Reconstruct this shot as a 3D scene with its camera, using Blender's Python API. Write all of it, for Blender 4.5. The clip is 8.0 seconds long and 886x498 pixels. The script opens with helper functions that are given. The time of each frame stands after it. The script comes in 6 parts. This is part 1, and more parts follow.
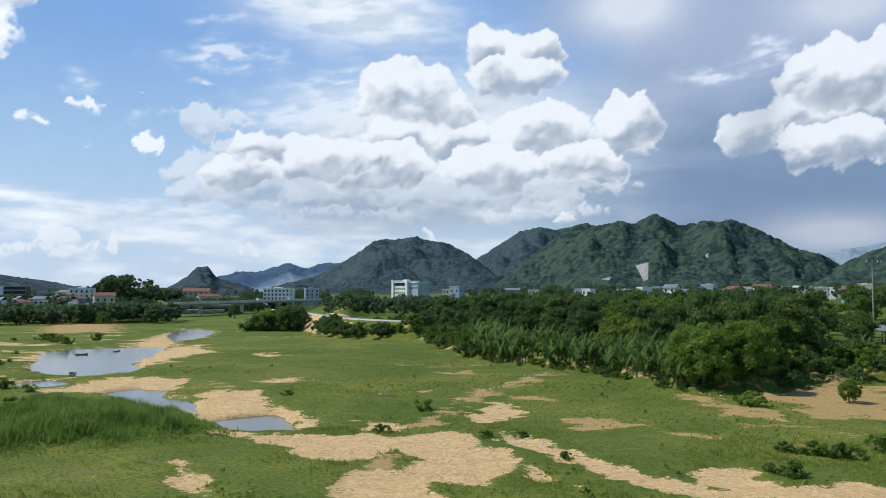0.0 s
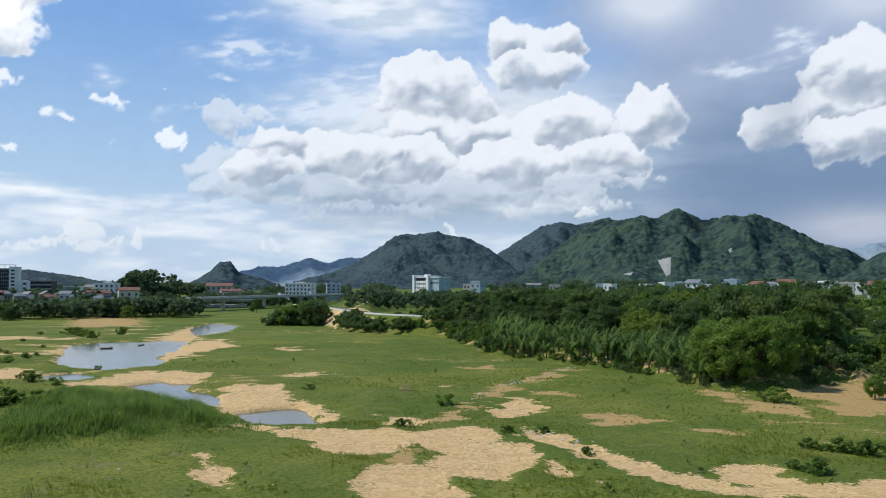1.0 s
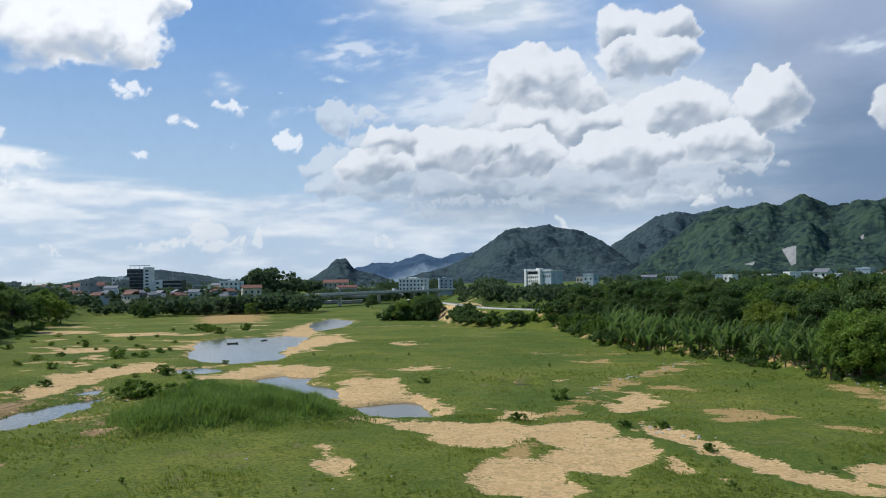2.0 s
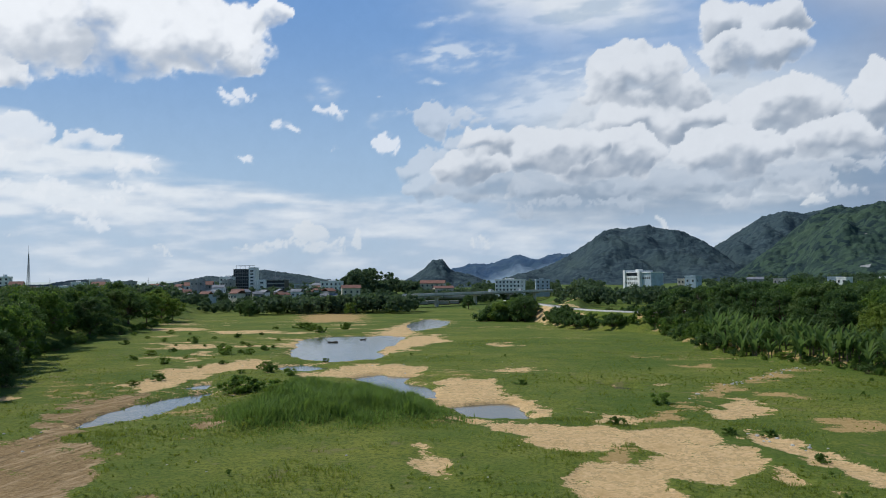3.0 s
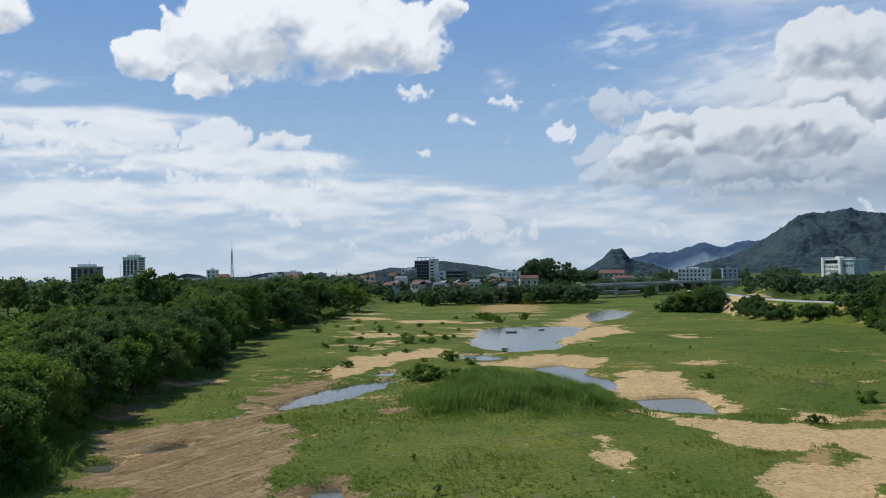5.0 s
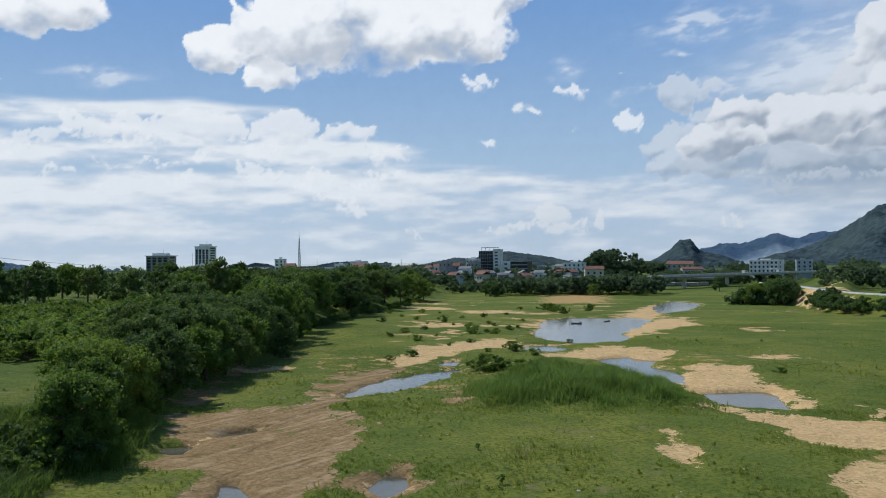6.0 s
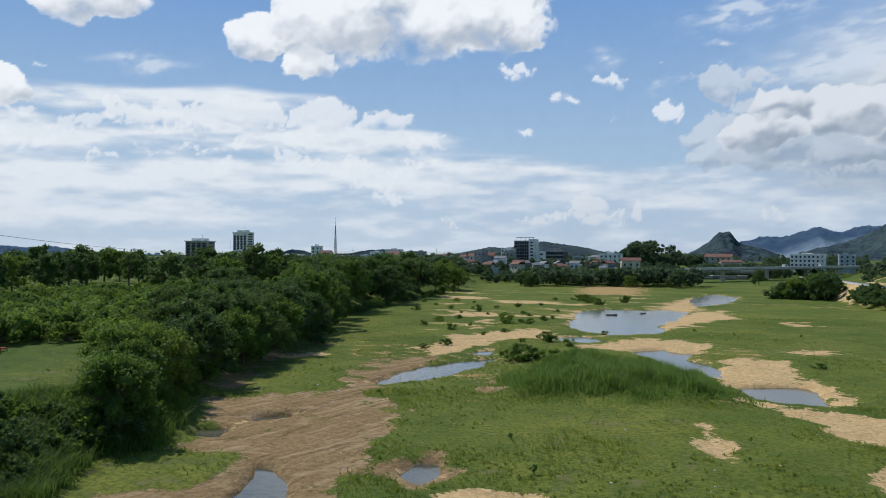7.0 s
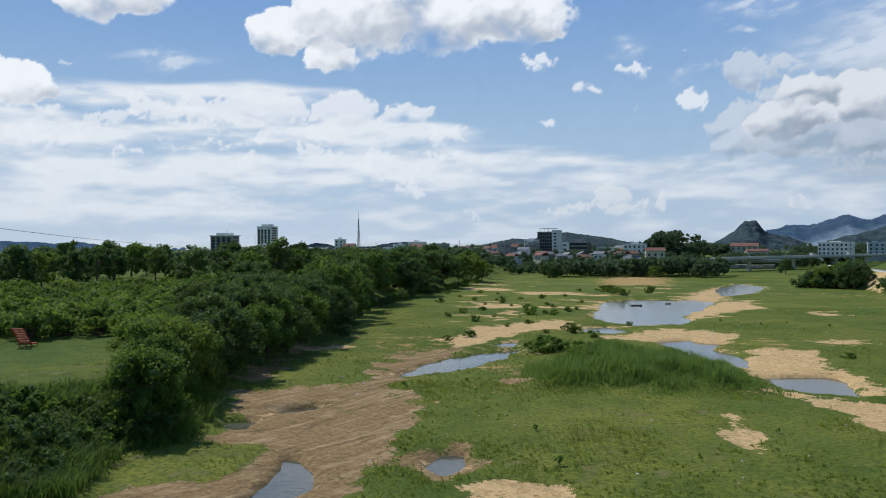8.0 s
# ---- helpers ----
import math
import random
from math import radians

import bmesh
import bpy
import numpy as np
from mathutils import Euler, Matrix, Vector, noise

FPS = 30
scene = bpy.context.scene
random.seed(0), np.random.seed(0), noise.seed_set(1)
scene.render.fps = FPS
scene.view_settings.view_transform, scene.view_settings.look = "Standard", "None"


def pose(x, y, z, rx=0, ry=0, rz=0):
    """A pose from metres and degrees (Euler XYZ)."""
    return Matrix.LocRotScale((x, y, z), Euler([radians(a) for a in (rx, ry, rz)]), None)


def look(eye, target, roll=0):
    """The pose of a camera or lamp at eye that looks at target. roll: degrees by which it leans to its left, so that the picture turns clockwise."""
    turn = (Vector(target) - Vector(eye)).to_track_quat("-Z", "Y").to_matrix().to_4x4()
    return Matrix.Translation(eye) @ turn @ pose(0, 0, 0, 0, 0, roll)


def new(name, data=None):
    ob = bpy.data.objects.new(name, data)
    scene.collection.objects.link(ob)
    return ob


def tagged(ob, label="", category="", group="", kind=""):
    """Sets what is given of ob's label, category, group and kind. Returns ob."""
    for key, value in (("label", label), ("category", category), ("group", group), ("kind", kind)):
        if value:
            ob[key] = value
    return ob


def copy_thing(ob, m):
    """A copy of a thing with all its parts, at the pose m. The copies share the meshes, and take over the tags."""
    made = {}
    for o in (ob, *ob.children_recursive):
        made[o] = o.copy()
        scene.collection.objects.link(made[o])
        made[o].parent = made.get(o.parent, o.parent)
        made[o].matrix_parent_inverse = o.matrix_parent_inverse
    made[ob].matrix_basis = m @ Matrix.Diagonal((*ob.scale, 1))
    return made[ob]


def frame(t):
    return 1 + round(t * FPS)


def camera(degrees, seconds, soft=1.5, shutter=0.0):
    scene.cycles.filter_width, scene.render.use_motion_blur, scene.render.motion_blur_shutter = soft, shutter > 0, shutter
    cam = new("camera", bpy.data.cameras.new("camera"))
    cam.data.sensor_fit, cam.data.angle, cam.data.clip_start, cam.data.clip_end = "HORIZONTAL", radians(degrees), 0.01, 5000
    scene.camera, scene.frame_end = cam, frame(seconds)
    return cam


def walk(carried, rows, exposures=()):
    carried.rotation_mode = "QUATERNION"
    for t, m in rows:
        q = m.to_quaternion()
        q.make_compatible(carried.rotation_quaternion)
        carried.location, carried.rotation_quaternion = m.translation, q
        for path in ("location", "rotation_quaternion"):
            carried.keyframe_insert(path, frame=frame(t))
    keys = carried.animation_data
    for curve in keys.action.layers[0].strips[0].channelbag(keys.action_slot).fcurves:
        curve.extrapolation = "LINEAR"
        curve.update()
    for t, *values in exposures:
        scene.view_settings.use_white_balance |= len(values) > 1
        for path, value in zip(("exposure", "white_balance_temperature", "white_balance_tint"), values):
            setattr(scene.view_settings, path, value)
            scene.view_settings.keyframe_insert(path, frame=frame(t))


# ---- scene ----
cam = camera(57.45, 8.0, soft=1.0)
EYE = 14.0
# seconds, yaw, pitch, roll: somebody turning on the spot at a bridge rail
TURNS = [
    (0.0, 0.0, 2.85, 0.0), (0.5, -0.08, 2.75, -0.29), (1.0, 1.48, 2.49, -0.05), (1.5, 5.17, 2.24, 0.56),
    (2.0, 9.38, 2.13, 0.82), (2.2, 11.17, 2.03, 0.6), (3.5, 18.73, 2.40, 0.59), (4.0, 21.85, 2.13, 0.42),
    (4.5, 25.35, 2.08, 0.67), (5.0, 28.71, 1.75, 0.95), (5.2, 29.76, 1.59, 0.94), (6.5, 34.77, 0.78, 0.26),
    (7.0, 35.74, 0.35, -0.19), (7.5, 36.54, -0.12, 0.06), (8.0, 37.37, -0.21, 0.40),
]
ARM = 0.25
walk(cam, [(t, pose(-ARM * math.sin(radians(yaw)), ARM * math.cos(radians(yaw)), EYE, 90 + pitch, roll, yaw))
           for t, yaw, pitch, roll in TURNS],
     [(0.0, 0.12, 6150, 10), (1.5, 0.05, 6150, 10), (3.5, -0.20, 6120, 10), (8.0, -0.14, 6120, 10)])

# ---- world, sun ----
SUN_AZ, SUN_EL = -82.0, 50.0   # degrees clockwise from +y, and above the horizon
sun = new("sun", bpy.data.lights.new("sun", "SUN"))
sun.data.energy, sun.data.angle, sun.data.color = 3.3, radians(0.6), (1.0, 0.94, 0.84)
sun.matrix_world = look((0, 0, 0), (-math.sin(radians(SUN_AZ)) * math.cos(radians(SUN_EL)),
                                    -math.cos(radians(SUN_AZ)) * math.cos(radians(SUN_EL)), -math.sin(radians(SUN_EL))))


class Graph:
    """Short hand for shader nodes."""

    def __init__(self, tree):
        self.tree = tree

    def add(self, kind, inputs=None, **settings):
        node = self.tree.nodes.new(kind)
        if "operation" in settings:
            node.operation = settings["operation"]
        if "use_clamp" in settings:
            node.use_clamp = settings["use_clamp"]
        if "interpolation_type" in settings:
            node.interpolation_type = settings["interpolation_type"]
        if "data_type" in settings:
            node.data_type = settings["data_type"]
        if "blend_type" in settings:
            node.blend_type = settings["blend_type"]
        if "attribute_name" in settings:
            node.attribute_name = settings["attribute_name"]
        for key, value in (inputs or {}).items():
            if isinstance(value, bpy.types.NodeSocket):
                self.tree.links.new(value, node.inputs[key])
            else:
                node.inputs[key].default_value = value
        return node

    def math(self, op, a, b=0.0, c=0.0, clamp=False):
        return self.add("ShaderNodeMath", {0: a, 1: b, 2: c}, operation=op, use_clamp=clamp).outputs[0]

    def vec(self, op, a, b=(0, 0, 0)):
        return self.add("ShaderNodeVectorMath", {0: a, 1: b}, operation=op).outputs[0]

    def noise(self, vector, scale, detail=4.0, rough=0.55, distortion=0.0):
        return self.add("ShaderNodeTexNoise", {"Vector": vector, "Scale": scale, "Detail": detail, "Roughness": rough,
                                               "Distortion": distortion})

    def ramp(self, value, low, high, to_low=0.0, to_high=1.0, smooth=True):
        return self.add("ShaderNodeMapRange", {0: value, 1: low, 2: high, 3: to_low, 4: to_high},
                        interpolation_type="SMOOTHSTEP" if smooth else "LINEAR").outputs[0]

    def mix(self, factor, a, b, blend="MIX"):
        return self.add("ShaderNodeMix", {0: factor, 6: a, 7: b}, data_type="RGBA", blend_type=blend).outputs[2]


# cumulus heaps: azimuth, elevation, half width, half height in degrees
HEAPS = [(5.2, 15.4, 3.6, 2.3), (25.6, 11.4, 4.2, 2.4), (-1.0, 10.8, 5.4, 2.0), (20.9, 10.3, 2.59, 1.93), (13.3, 11.0, 2.57, 2.41), (7.1, 10.8, 4.33, 2.22), (10.2, 8.7, 3.49, 1.57), (3.9, 8.5, 4.38, 1.8),
         (-5.0, 8.4, 4.76, 1.99), (-9.0, 9.2, 4.29, 1.9), (-14.4, 8.2, 3.0, 1.55), (-13.2, 9.9, 2.35, 1.32),
         (7.2, 16.6, 1.97, 1.75), (3.2, 16.4, 1.68, 2.0), (5.3, 14.7, 3.77, 1.43),
         (28.8, 14.0, 2.64, 2.06), (26.4, 9.2, 3.73, 1.76), (26.2, 13.4, 3.91, 2.65), (0.6, 12.6, 2.0, 1.2), (-2.6, 13.6, 3.9, 2.6)]
HEAPS_WEST = [(-45.1, 13.0, 2.1, 1.2), (-48.8, 14.5, 1.98, 1.74), (-44.1, 15.2, 4.4, 2.9), (-32.6, 16.2, 5.2, 3.0),
              (-28.0, 17.9, 2.0, 1.12), (-39.0, 16.3, 9.2, 3.8), (-59.6, 16.2, 4.6, 1.7), (-65.1, 10.2, 2.3, 1.8)]
RIM_WEST = [(-54.9, 9.2, 4.69, 0.9), (-52.3, 8.9, 2.76, 1.1), (-49.4, 9.6, 2.4, 1.2), (-44.4, 9.2, 2.9, 1.3), (-39.7, 8.8, 1.9, 1.05), (-37.4, 7.4, 1.54, 0.6)]
BASES = [(-12.1, 6.9, 4.97, 1.33), (-6.6, 6.4, 4.74, 1.35), (-3.4, 7.3, 4.38, 1.2), (-0.2, 6.7, 4.4, 1.2), (4.7, 6.7, 3.97, 1.2), (-8.9, 5.1, 3.51, 0.63), (8.0, 6.4, 2.35, 0.95), (-3.8, 5.3, 2.39, 0.8)]
SCRAPS = [(-30.8, 12.5, 1.7, 0.72), (-24.3, 12.0, 1.5, 0.6), (-27.3, 10.5, 1.2, 0.6), (-20.5, 9.6, 1.25, 1.04), (-30.3, 8.2, 0.85, 0.44), (-24.0, 9.5, 0.48, 0.28), (-20.8, 12.8, 0.48, 0.24), (-62.2, 11.8, 0.38, 0.29), (-36.3, 7.9, 0.5, 0.4), (-29.5, 15.4, 0.9, 0.9)]
LOW = [(-25.8, 3.4, 1.1, 1.0), (-25.1, 2.4, 2.2, 0.6), (-28.7, 2.3, 2.2, 0.5), (-22.1, 2.9, 0.55, 0.85), (-13.6, 2.9, 1.3, 0.35), (-35.3, 2.2, 0.8, 0.35), (-44.6, 3.5, 0.42, 0.15), (-1.1, 3.8, 0.4, 0.4), (-63.4, 2.1, 1.0, 0.5), (4.3, 3.3, 0.6, 0.6), (8.9, 4.9, 0.9, 0.7)]
WISPS = [(-14.8, 15.6, 3.3, 0.85), (-16.2, 18.1, 1.3, 0.35), (-16.2, 13.8, 0.62, 0.12), (-8.6, 12.4, 5.4, 1.0), (-4.5, 14.2, 6.0, 1.1), (-24.5, 13.2, 0.9, 0.7), (18.8, 14.4, 2.2, 0.5), (22.2, 15.4, 1.2, 0.8), (-19.9, 11.6, 0.8, 0.3), (-56.0, 12.6, 2.4, 0.4)]
# heaps, shaded colour, sunlit colour, softness of the rim, how far the shade climbs, cover, seed
LAYERS = [(BASES, (0.27, 0.34, 0.43), (0.56, 0.62, 0.69), 0.70, 0.25, 0.75, 11), (RIM_WEST, (0.60, 0.67, 0.76), (0.92, 0.93, 0.93), 0.55, 0.10, 0.80, 41),
          (LOW, (0.58, 0.66, 0.75), (0.86, 0.87, 0.86), 0.45, 0.10, 0.70, 67), (HEAPS, (0.33, 0.39, 0.47), (0.82, 0.84, 0.86), 0.50, 0.40, 0.96, 23),
          (HEAPS_WEST, (0.56, 0.60, 0.65), (1.02, 1.02, 1.01), 0.55, 0.30, 0.96, 37), (SCRAPS, (0.60, 0.71, 0.84), (0.90, 0.92, 0.95), 0.85, 0.0, 0.85, 53)]


world = bpy.data.worlds.new("sky")
scene.world = world
world.use_nodes = True
world.cycles.sampling_method, world.cycles.sample_map_resolution = "MANUAL", 512
world.node_tree.nodes.clear()
g = Graph(world.node_tree)
way = g.add("ShaderNodeTexCoord").outputs["Generated"]
sep = g.add("ShaderNodeSeparateXYZ", {0: way})
elev = g.math("MULTIPLY", g.math("ARCSINE", sep.outputs[2]), 57.2958)
sky = g.add("ShaderNodeTexSky")
sky.sky_type, sky.sun_disc = "NISHITA", False
sky.sun_elevation, sky.sun_rotation = radians(SUN_EL), radians(SUN_AZ)
sky.air_density, sky.dust_density, sky.ozone_density = 1.0, 0.4, 2.0
blue = g.mix(1.0, sky.outputs[0], (0.062, 0.085, 0.093, 1), "MULTIPLY")
low = g.ramp(elev, -1.0, 16.0, 0.6, 0.0)
colour = g.mix(low, blue, (0.62, 0.69, 0.78, 1))
ground_glow = g.ramp(elev, -3.0, 0.0)
colour = g.mix(ground_glow, (0.10, 0.12, 0.09, 1), colour)
g.add("ShaderNodeOutputWorld", {0: g.add("ShaderNodeBackground", {0: colour, 1: 1.0}).outputs[0]})


# ---- materials ----
def material(name):
    m = bpy.data.materials.new(name)
    m.use_nodes = True
    m.node_tree.nodes.clear()
    return m, Graph(m.node_tree)


def finish(m, g, colour, rough=0.8, bump=None, strength=0.3, distance=0.1, metal=0.0, spec=0.3):
    """Principled surface with an optional bump height."""
    ins = {"Base Color": colour, "Roughness": rough, "Metallic": metal, "Specular IOR Level": spec}
    if bump is not None:
        ins["Normal"] = g.add("ShaderNodeBump", {"Height": bump, "Strength": strength, "Distance": distance}).outputs[0]
    shader = g.add("ShaderNodeBsdfPrincipled", ins).outputs[0]
    g.add("ShaderNodeOutputMaterial", {0: shader})
    return m


def position(g):
    return g.add("ShaderNodeNewGeometry").outputs["Position"]


def plain(name, colour, rough=0.7, vary=0.25, scale=1.5, metal=0.0):
    """Paint, concrete, metal and the like: a base colour with grain and stains at two scales."""
    m, g = material(name)
    p = g.add("ShaderNodeTexCoord").outputs["Object"]
    n = g.math("MULTIPLY", g.noise(p, scale, 5.0).outputs[0], g.noise(p, scale * 9, 3.0).outputs[0])
    dark = tuple(c * (1 - vary) for c in colour) + (1,)
    light = tuple(min(1.0, c * (1 + vary * 0.5)) for c in colour) + (1,)
    return finish(m, g, g.mix(g.ramp(n, 0.12, 0.4), dark, light), rough, n, 0.25, 0.02, metal)


def foliage(name, low, high, translucent=0.35):
    """Leaves: a different green for each leaf and each tree, light coming through."""
    m, g = material(name)
    island = g.add("ShaderNodeNewGeometry").outputs["Random Per Island"]
    each = g.add("ShaderNodeObjectInfo").outputs["Random"]
    f = g.math("ADD", g.math("MULTIPLY", island, 0.65), g.math("MULTIPLY", each, 0.35))
    colour = g.mix(f, (*low, 1), (*high, 1))
    yellow = g.mix(g.ramp(each, 0.72, 1.0, 0.0, 0.5), colour, (high[0] * 1.5, high[1] * 1.08, high[2] * 0.8, 1))
    d = g.add("ShaderNodeBsdfPrincipled", {"Base Color": yellow, "Roughness": 0.62, "Specular IOR Level": 0.18}).outputs[0]
    t = g.add("ShaderNodeBsdfTranslucent", {0: g.mix(0.5, yellow, (high[0] * 1.6, high[1] * 1.6, high[2], 1))}).outputs[0]
    g.add("ShaderNodeOutputMaterial", {0: g.add("ShaderNodeMixShader", {0: translucent, 1: d, 2: t}).outputs[0]})
    return m


LEAF = foliage("leaf_green", (0.052, 0.100, 0.020), (0.165, 0.255, 0.052), 0.42)
LEAF_DEEP = foliage("leaf_deep_green", (0.046, 0.084, 0.030), (0.120, 0.190, 0.056), 0.38)
LEAF_LIGHT = foliage("leaf_light_green", (0.085, 0.145, 0.026), (0.215, 0.310, 0.060), 0.42)
LEAF_BANANA = foliage("leaf_banana", (0.045, 0.090, 0.026), (0.150, 0.235, 0.080), 0.48)
LEAF_REED = foliage("leaf_reed", (0.085, 0.160, 0.032), (0.230, 0.330, 0.080), 0.45)
LEAF_GRASS = foliage("leaf_grass", (0.115, 0.170, 0.026), (0.280, 0.320, 0.060), 0.45)
# paler, greyer green: the haze before the far woods is put into the colour
LEAF_FAR_HAZE = foliage("leaf_far_woods_haze", (0.060, 0.095, 0.060), (0.120, 0.175, 0.090), 0.45)
BARK = plain("bark", (0.16, 0.12, 0.085), 0.9, 0.5, 3.0)


def ground_material():
    m, g = material("river_bed")
    p = position(g)
    att = {k: g.add("ShaderNodeAttribute", attribute_name=k).outputs["Fac"] for k in ("sand", "dry", "mud", "lush")}
    big = g.noise(p, 0.06, 5.0, 0.6).outputs[0]
    mid = g.noise(p, 0.45, 6.0, 0.65).outputs[0]
    fine = g.noise(p, 2.8, 5.0, 0.7).outputs[0]
    tiny = g.noise(p, 11.0, 3.0, 0.7).outputs[0]
    flow = g.noise(g.vec("MULTIPLY", p, (0.20, 0.38, 0.2)), 1.0, 7.0, 0.68, 0.4).outputs[0]
    ragged = g.math("ADD", g.math("MULTIPLY", g.math("SUBTRACT", mid, 0.5), 1.1), g.math("MULTIPLY", g.math("SUBTRACT", fine, 0.5), 1.2))
    ragged = g.math("ADD", ragged, g.math("MULTIPLY", g.math("SUBTRACT", flow, 0.5), 1.5))
    grass = g.mix(g.ramp(big, 0.35, 0.65), (0.128, 0.175, 0.025, 1), (0.245, 0.255, 0.042, 1))
    grass = g.mix(g.ramp(flow, 0.45, 0.70, 0.0, 0.6), grass, (0.225, 0.235, 0.052, 1))
    grass = g.mix(g.ramp(mid, 0.42, 0.66, 0.0, 0.6), grass, (0.092, 0.148, 0.021, 1))
    grass = g.mix(g.ramp(fine, 0.42, 0.64, 0.0, 0.85), grass, (0.062, 0.100, 0.015, 1))
    grass = g.mix(g.ramp(tiny, 0.54, 0.70, 0.0, 0.6), grass, (0.27, 0.28, 0.07, 1))
    grass = g.mix(g.math("MULTIPLY", att["lush"], g.ramp(mid, 0.3, 0.7, 0.35, 0.9)), grass, (0.062, 0.116, 0.016, 1))
    # thin straw-coloured spots between the tufts
    bare = g.math("MULTIPLY", g.ramp(g.math("ADD", mid, g.math("MULTIPLY", big, 0.5)), 0.84, 0.97), 0.6)
    grass = g.mix(bare, grass, (0.27, 0.22, 0.10, 1))
    sand = g.mix(g.ramp(fine, 0.3, 0.7), (0.63, 0.415, 0.180, 1), (0.83, 0.595, 0.315, 1))
    sand = g.mix(g.ramp(mid, 0.5, 0.75, 0.0, 0.6), sand, (0.50, 0.305, 0.125, 1))
    rill = g.ramp(g.math("ABSOLUTE", g.math("SUBTRACT", mid, 0.5)), 0.0, 0.035, 0.55, 0.0)
    sand = g.mix(rill, sand, (0.36, 0.235, 0.105, 1))
    dry = g.mix(g.ramp(fine, 0.3, 0.7), (0.40, 0.265, 0.100, 1), (0.54, 0.37, 0.160, 1))
    mud = g.mix(g.ramp(fine, 0.3, 0.7), (0.26, 0.165, 0.070, 1), (0.44, 0.305, 0.150, 1))
    mud = g.mix(g.ramp(mid, 0.52, 0.70, 0.0, 0.75), mud, (0.56, 0.40, 0.215, 1))
    along = g.add("ShaderNodeMapping", {"Vector": p, "Rotation": (0, 0, radians(-27)), "Scale": (0.9, 0.10, 1.0)}).outputs[0]
    streak = g.noise(along, 1.0, 6.0, 0.65, 0.6).outputs[0]
    mud = g.mix(g.ramp(streak, 0.52, 0.62, 0.0, 0.5), mud, (0.64, 0.46, 0.27, 1))
    mud = g.mix(g.ramp(streak, 0.36, 0.45, 0.6, 0.0), mud, (0.14, 0.095, 0.045, 1))
    # tread marks of diggers
    lanes = g.add("ShaderNodeMapping", {"Vector": p, "Rotation": (0, 0, radians(-27)), "Scale": (1.3, 1.7, 1.0)}).outputs[0]
    tread = g.noise(lanes, 1.0, 3.0, 0.5, 0.5).outputs[0]
    mud = g.mix(g.ramp(tread, 0.52, 0.66, 0.0, 0.3), mud, (0.16, 0.115, 0.06, 1))
    mud = g.mix(g.ramp(tiny, 0.60, 0.72, 0.0, 0.5), mud, (0.52, 0.42, 0.28, 1))
    c = grass
    masks = []
    for key, layer in (("dry", dry), ("mud", mud), ("sand", sand)):
        near = g.ramp(att[key], 0.0, 0.35, 0.42, 1.0)
        f = g.ramp(g.math("ADD", g.math("MULTIPLY", att[key], 0.95), g.math("MULTIPLY", g.math("MULTIPLY", ragged, near), 1.5)), 0.44, 0.55)
        masks.append(f)
        c = g.mix(f, c, layer)
        # a dark ragged line along the edge of each patch
        c = g.mix(g.math("MULTIPLY", g.math("MULTIPLY", f, g.math("SUBTRACT", 1.0, f)), 2.2), c, (0.085, 0.085, 0.030, 1))
    wet = g.add("ShaderNodeAttribute", attribute_name="wet").outputs["Fac"]
    c = g.mix(g.math("MULTIPLY", wet, 0.75), c, g.mix(1.0, c, (0.42, 0.40, 0.38, 1), "MULTIPLY"))
    rough = g.ramp(wet, 0.3, 1.0, 0.95, 0.45)
    # wheel and bucket tracks pressed into the mud
    tracks = g.add("ShaderNodeTexWave", {"Vector": p, "Scale": 0.35, "Distortion": 16.0, "Detail": 5.0, "Detail Scale": 0.6}).outputs["Fac"]
    h = g.math("ADD", g.math("MULTIPLY", fine, 0.5), g.math("MULTIPLY", tiny, 0.35))
    h = g.math("ADD", h, g.math("MULTIPLY", tracks, g.math("MULTIPLY", masks[1], 0.16)))
    return finish(m, g, c, rough, h, 0.75, 0.35, spec=0.15)


def forest_material(name, low, high, rock):
    m, g = material(name)
    p = position(g)
    crowns = g.add("ShaderNodeTexVoronoi", {"Vector": p, "Scale": 0.085, "Randomness": 1.0})
    big = g.noise(p, 0.006, 6.0, 0.6).outputs[0]
    fine = g.noise(p, 0.09, 5.0, 0.65).outputs[0]
    f = g.math("ADD", g.math("MULTIPLY", g.add("ShaderNodeSeparateColor", {0: crowns.outputs["Color"]}).outputs[0], 0.55), g.math("MULTIPLY", fine, 0.45))
    c = g.mix(g.ramp(f, 0.25, 0.75), (*low, 1), (*high, 1))
    c = g.mix(g.ramp(big, 0.5, 0.68, 0.0, 0.55), c, (high[0] * 1.25, high[1] * 1.2, high[2], 1))
    if rock:
        cliff = g.math("MULTIPLY", g.ramp(g.noise(p, 0.013, 6.0, 0.65).outputs[0], 0.66, 0.72), 0.75)
        c = g.mix(cliff, c, (0.30, 0.29, 0.26, 1))
    scar = g.add("ShaderNodeAttribute", attribute_name="rock").outputs["Fac"]
    c = g.mix(g.ramp(g.math("ADD", scar, g.math("MULTIPLY", g.math("SUBTRACT", fine, 0.5), 0.7)), 0.4, 0.6), c, (0.34, 0.34, 0.33, 1))
    h = g.math("SUBTRACT", g.math("MULTIPLY", fine, 1.2), g.math("MULTIPLY", crowns.outputs["Distance"], 0.35))
    return finish(m, g, c, 0.9, h, 0.9, 5.0, spec=0.1)


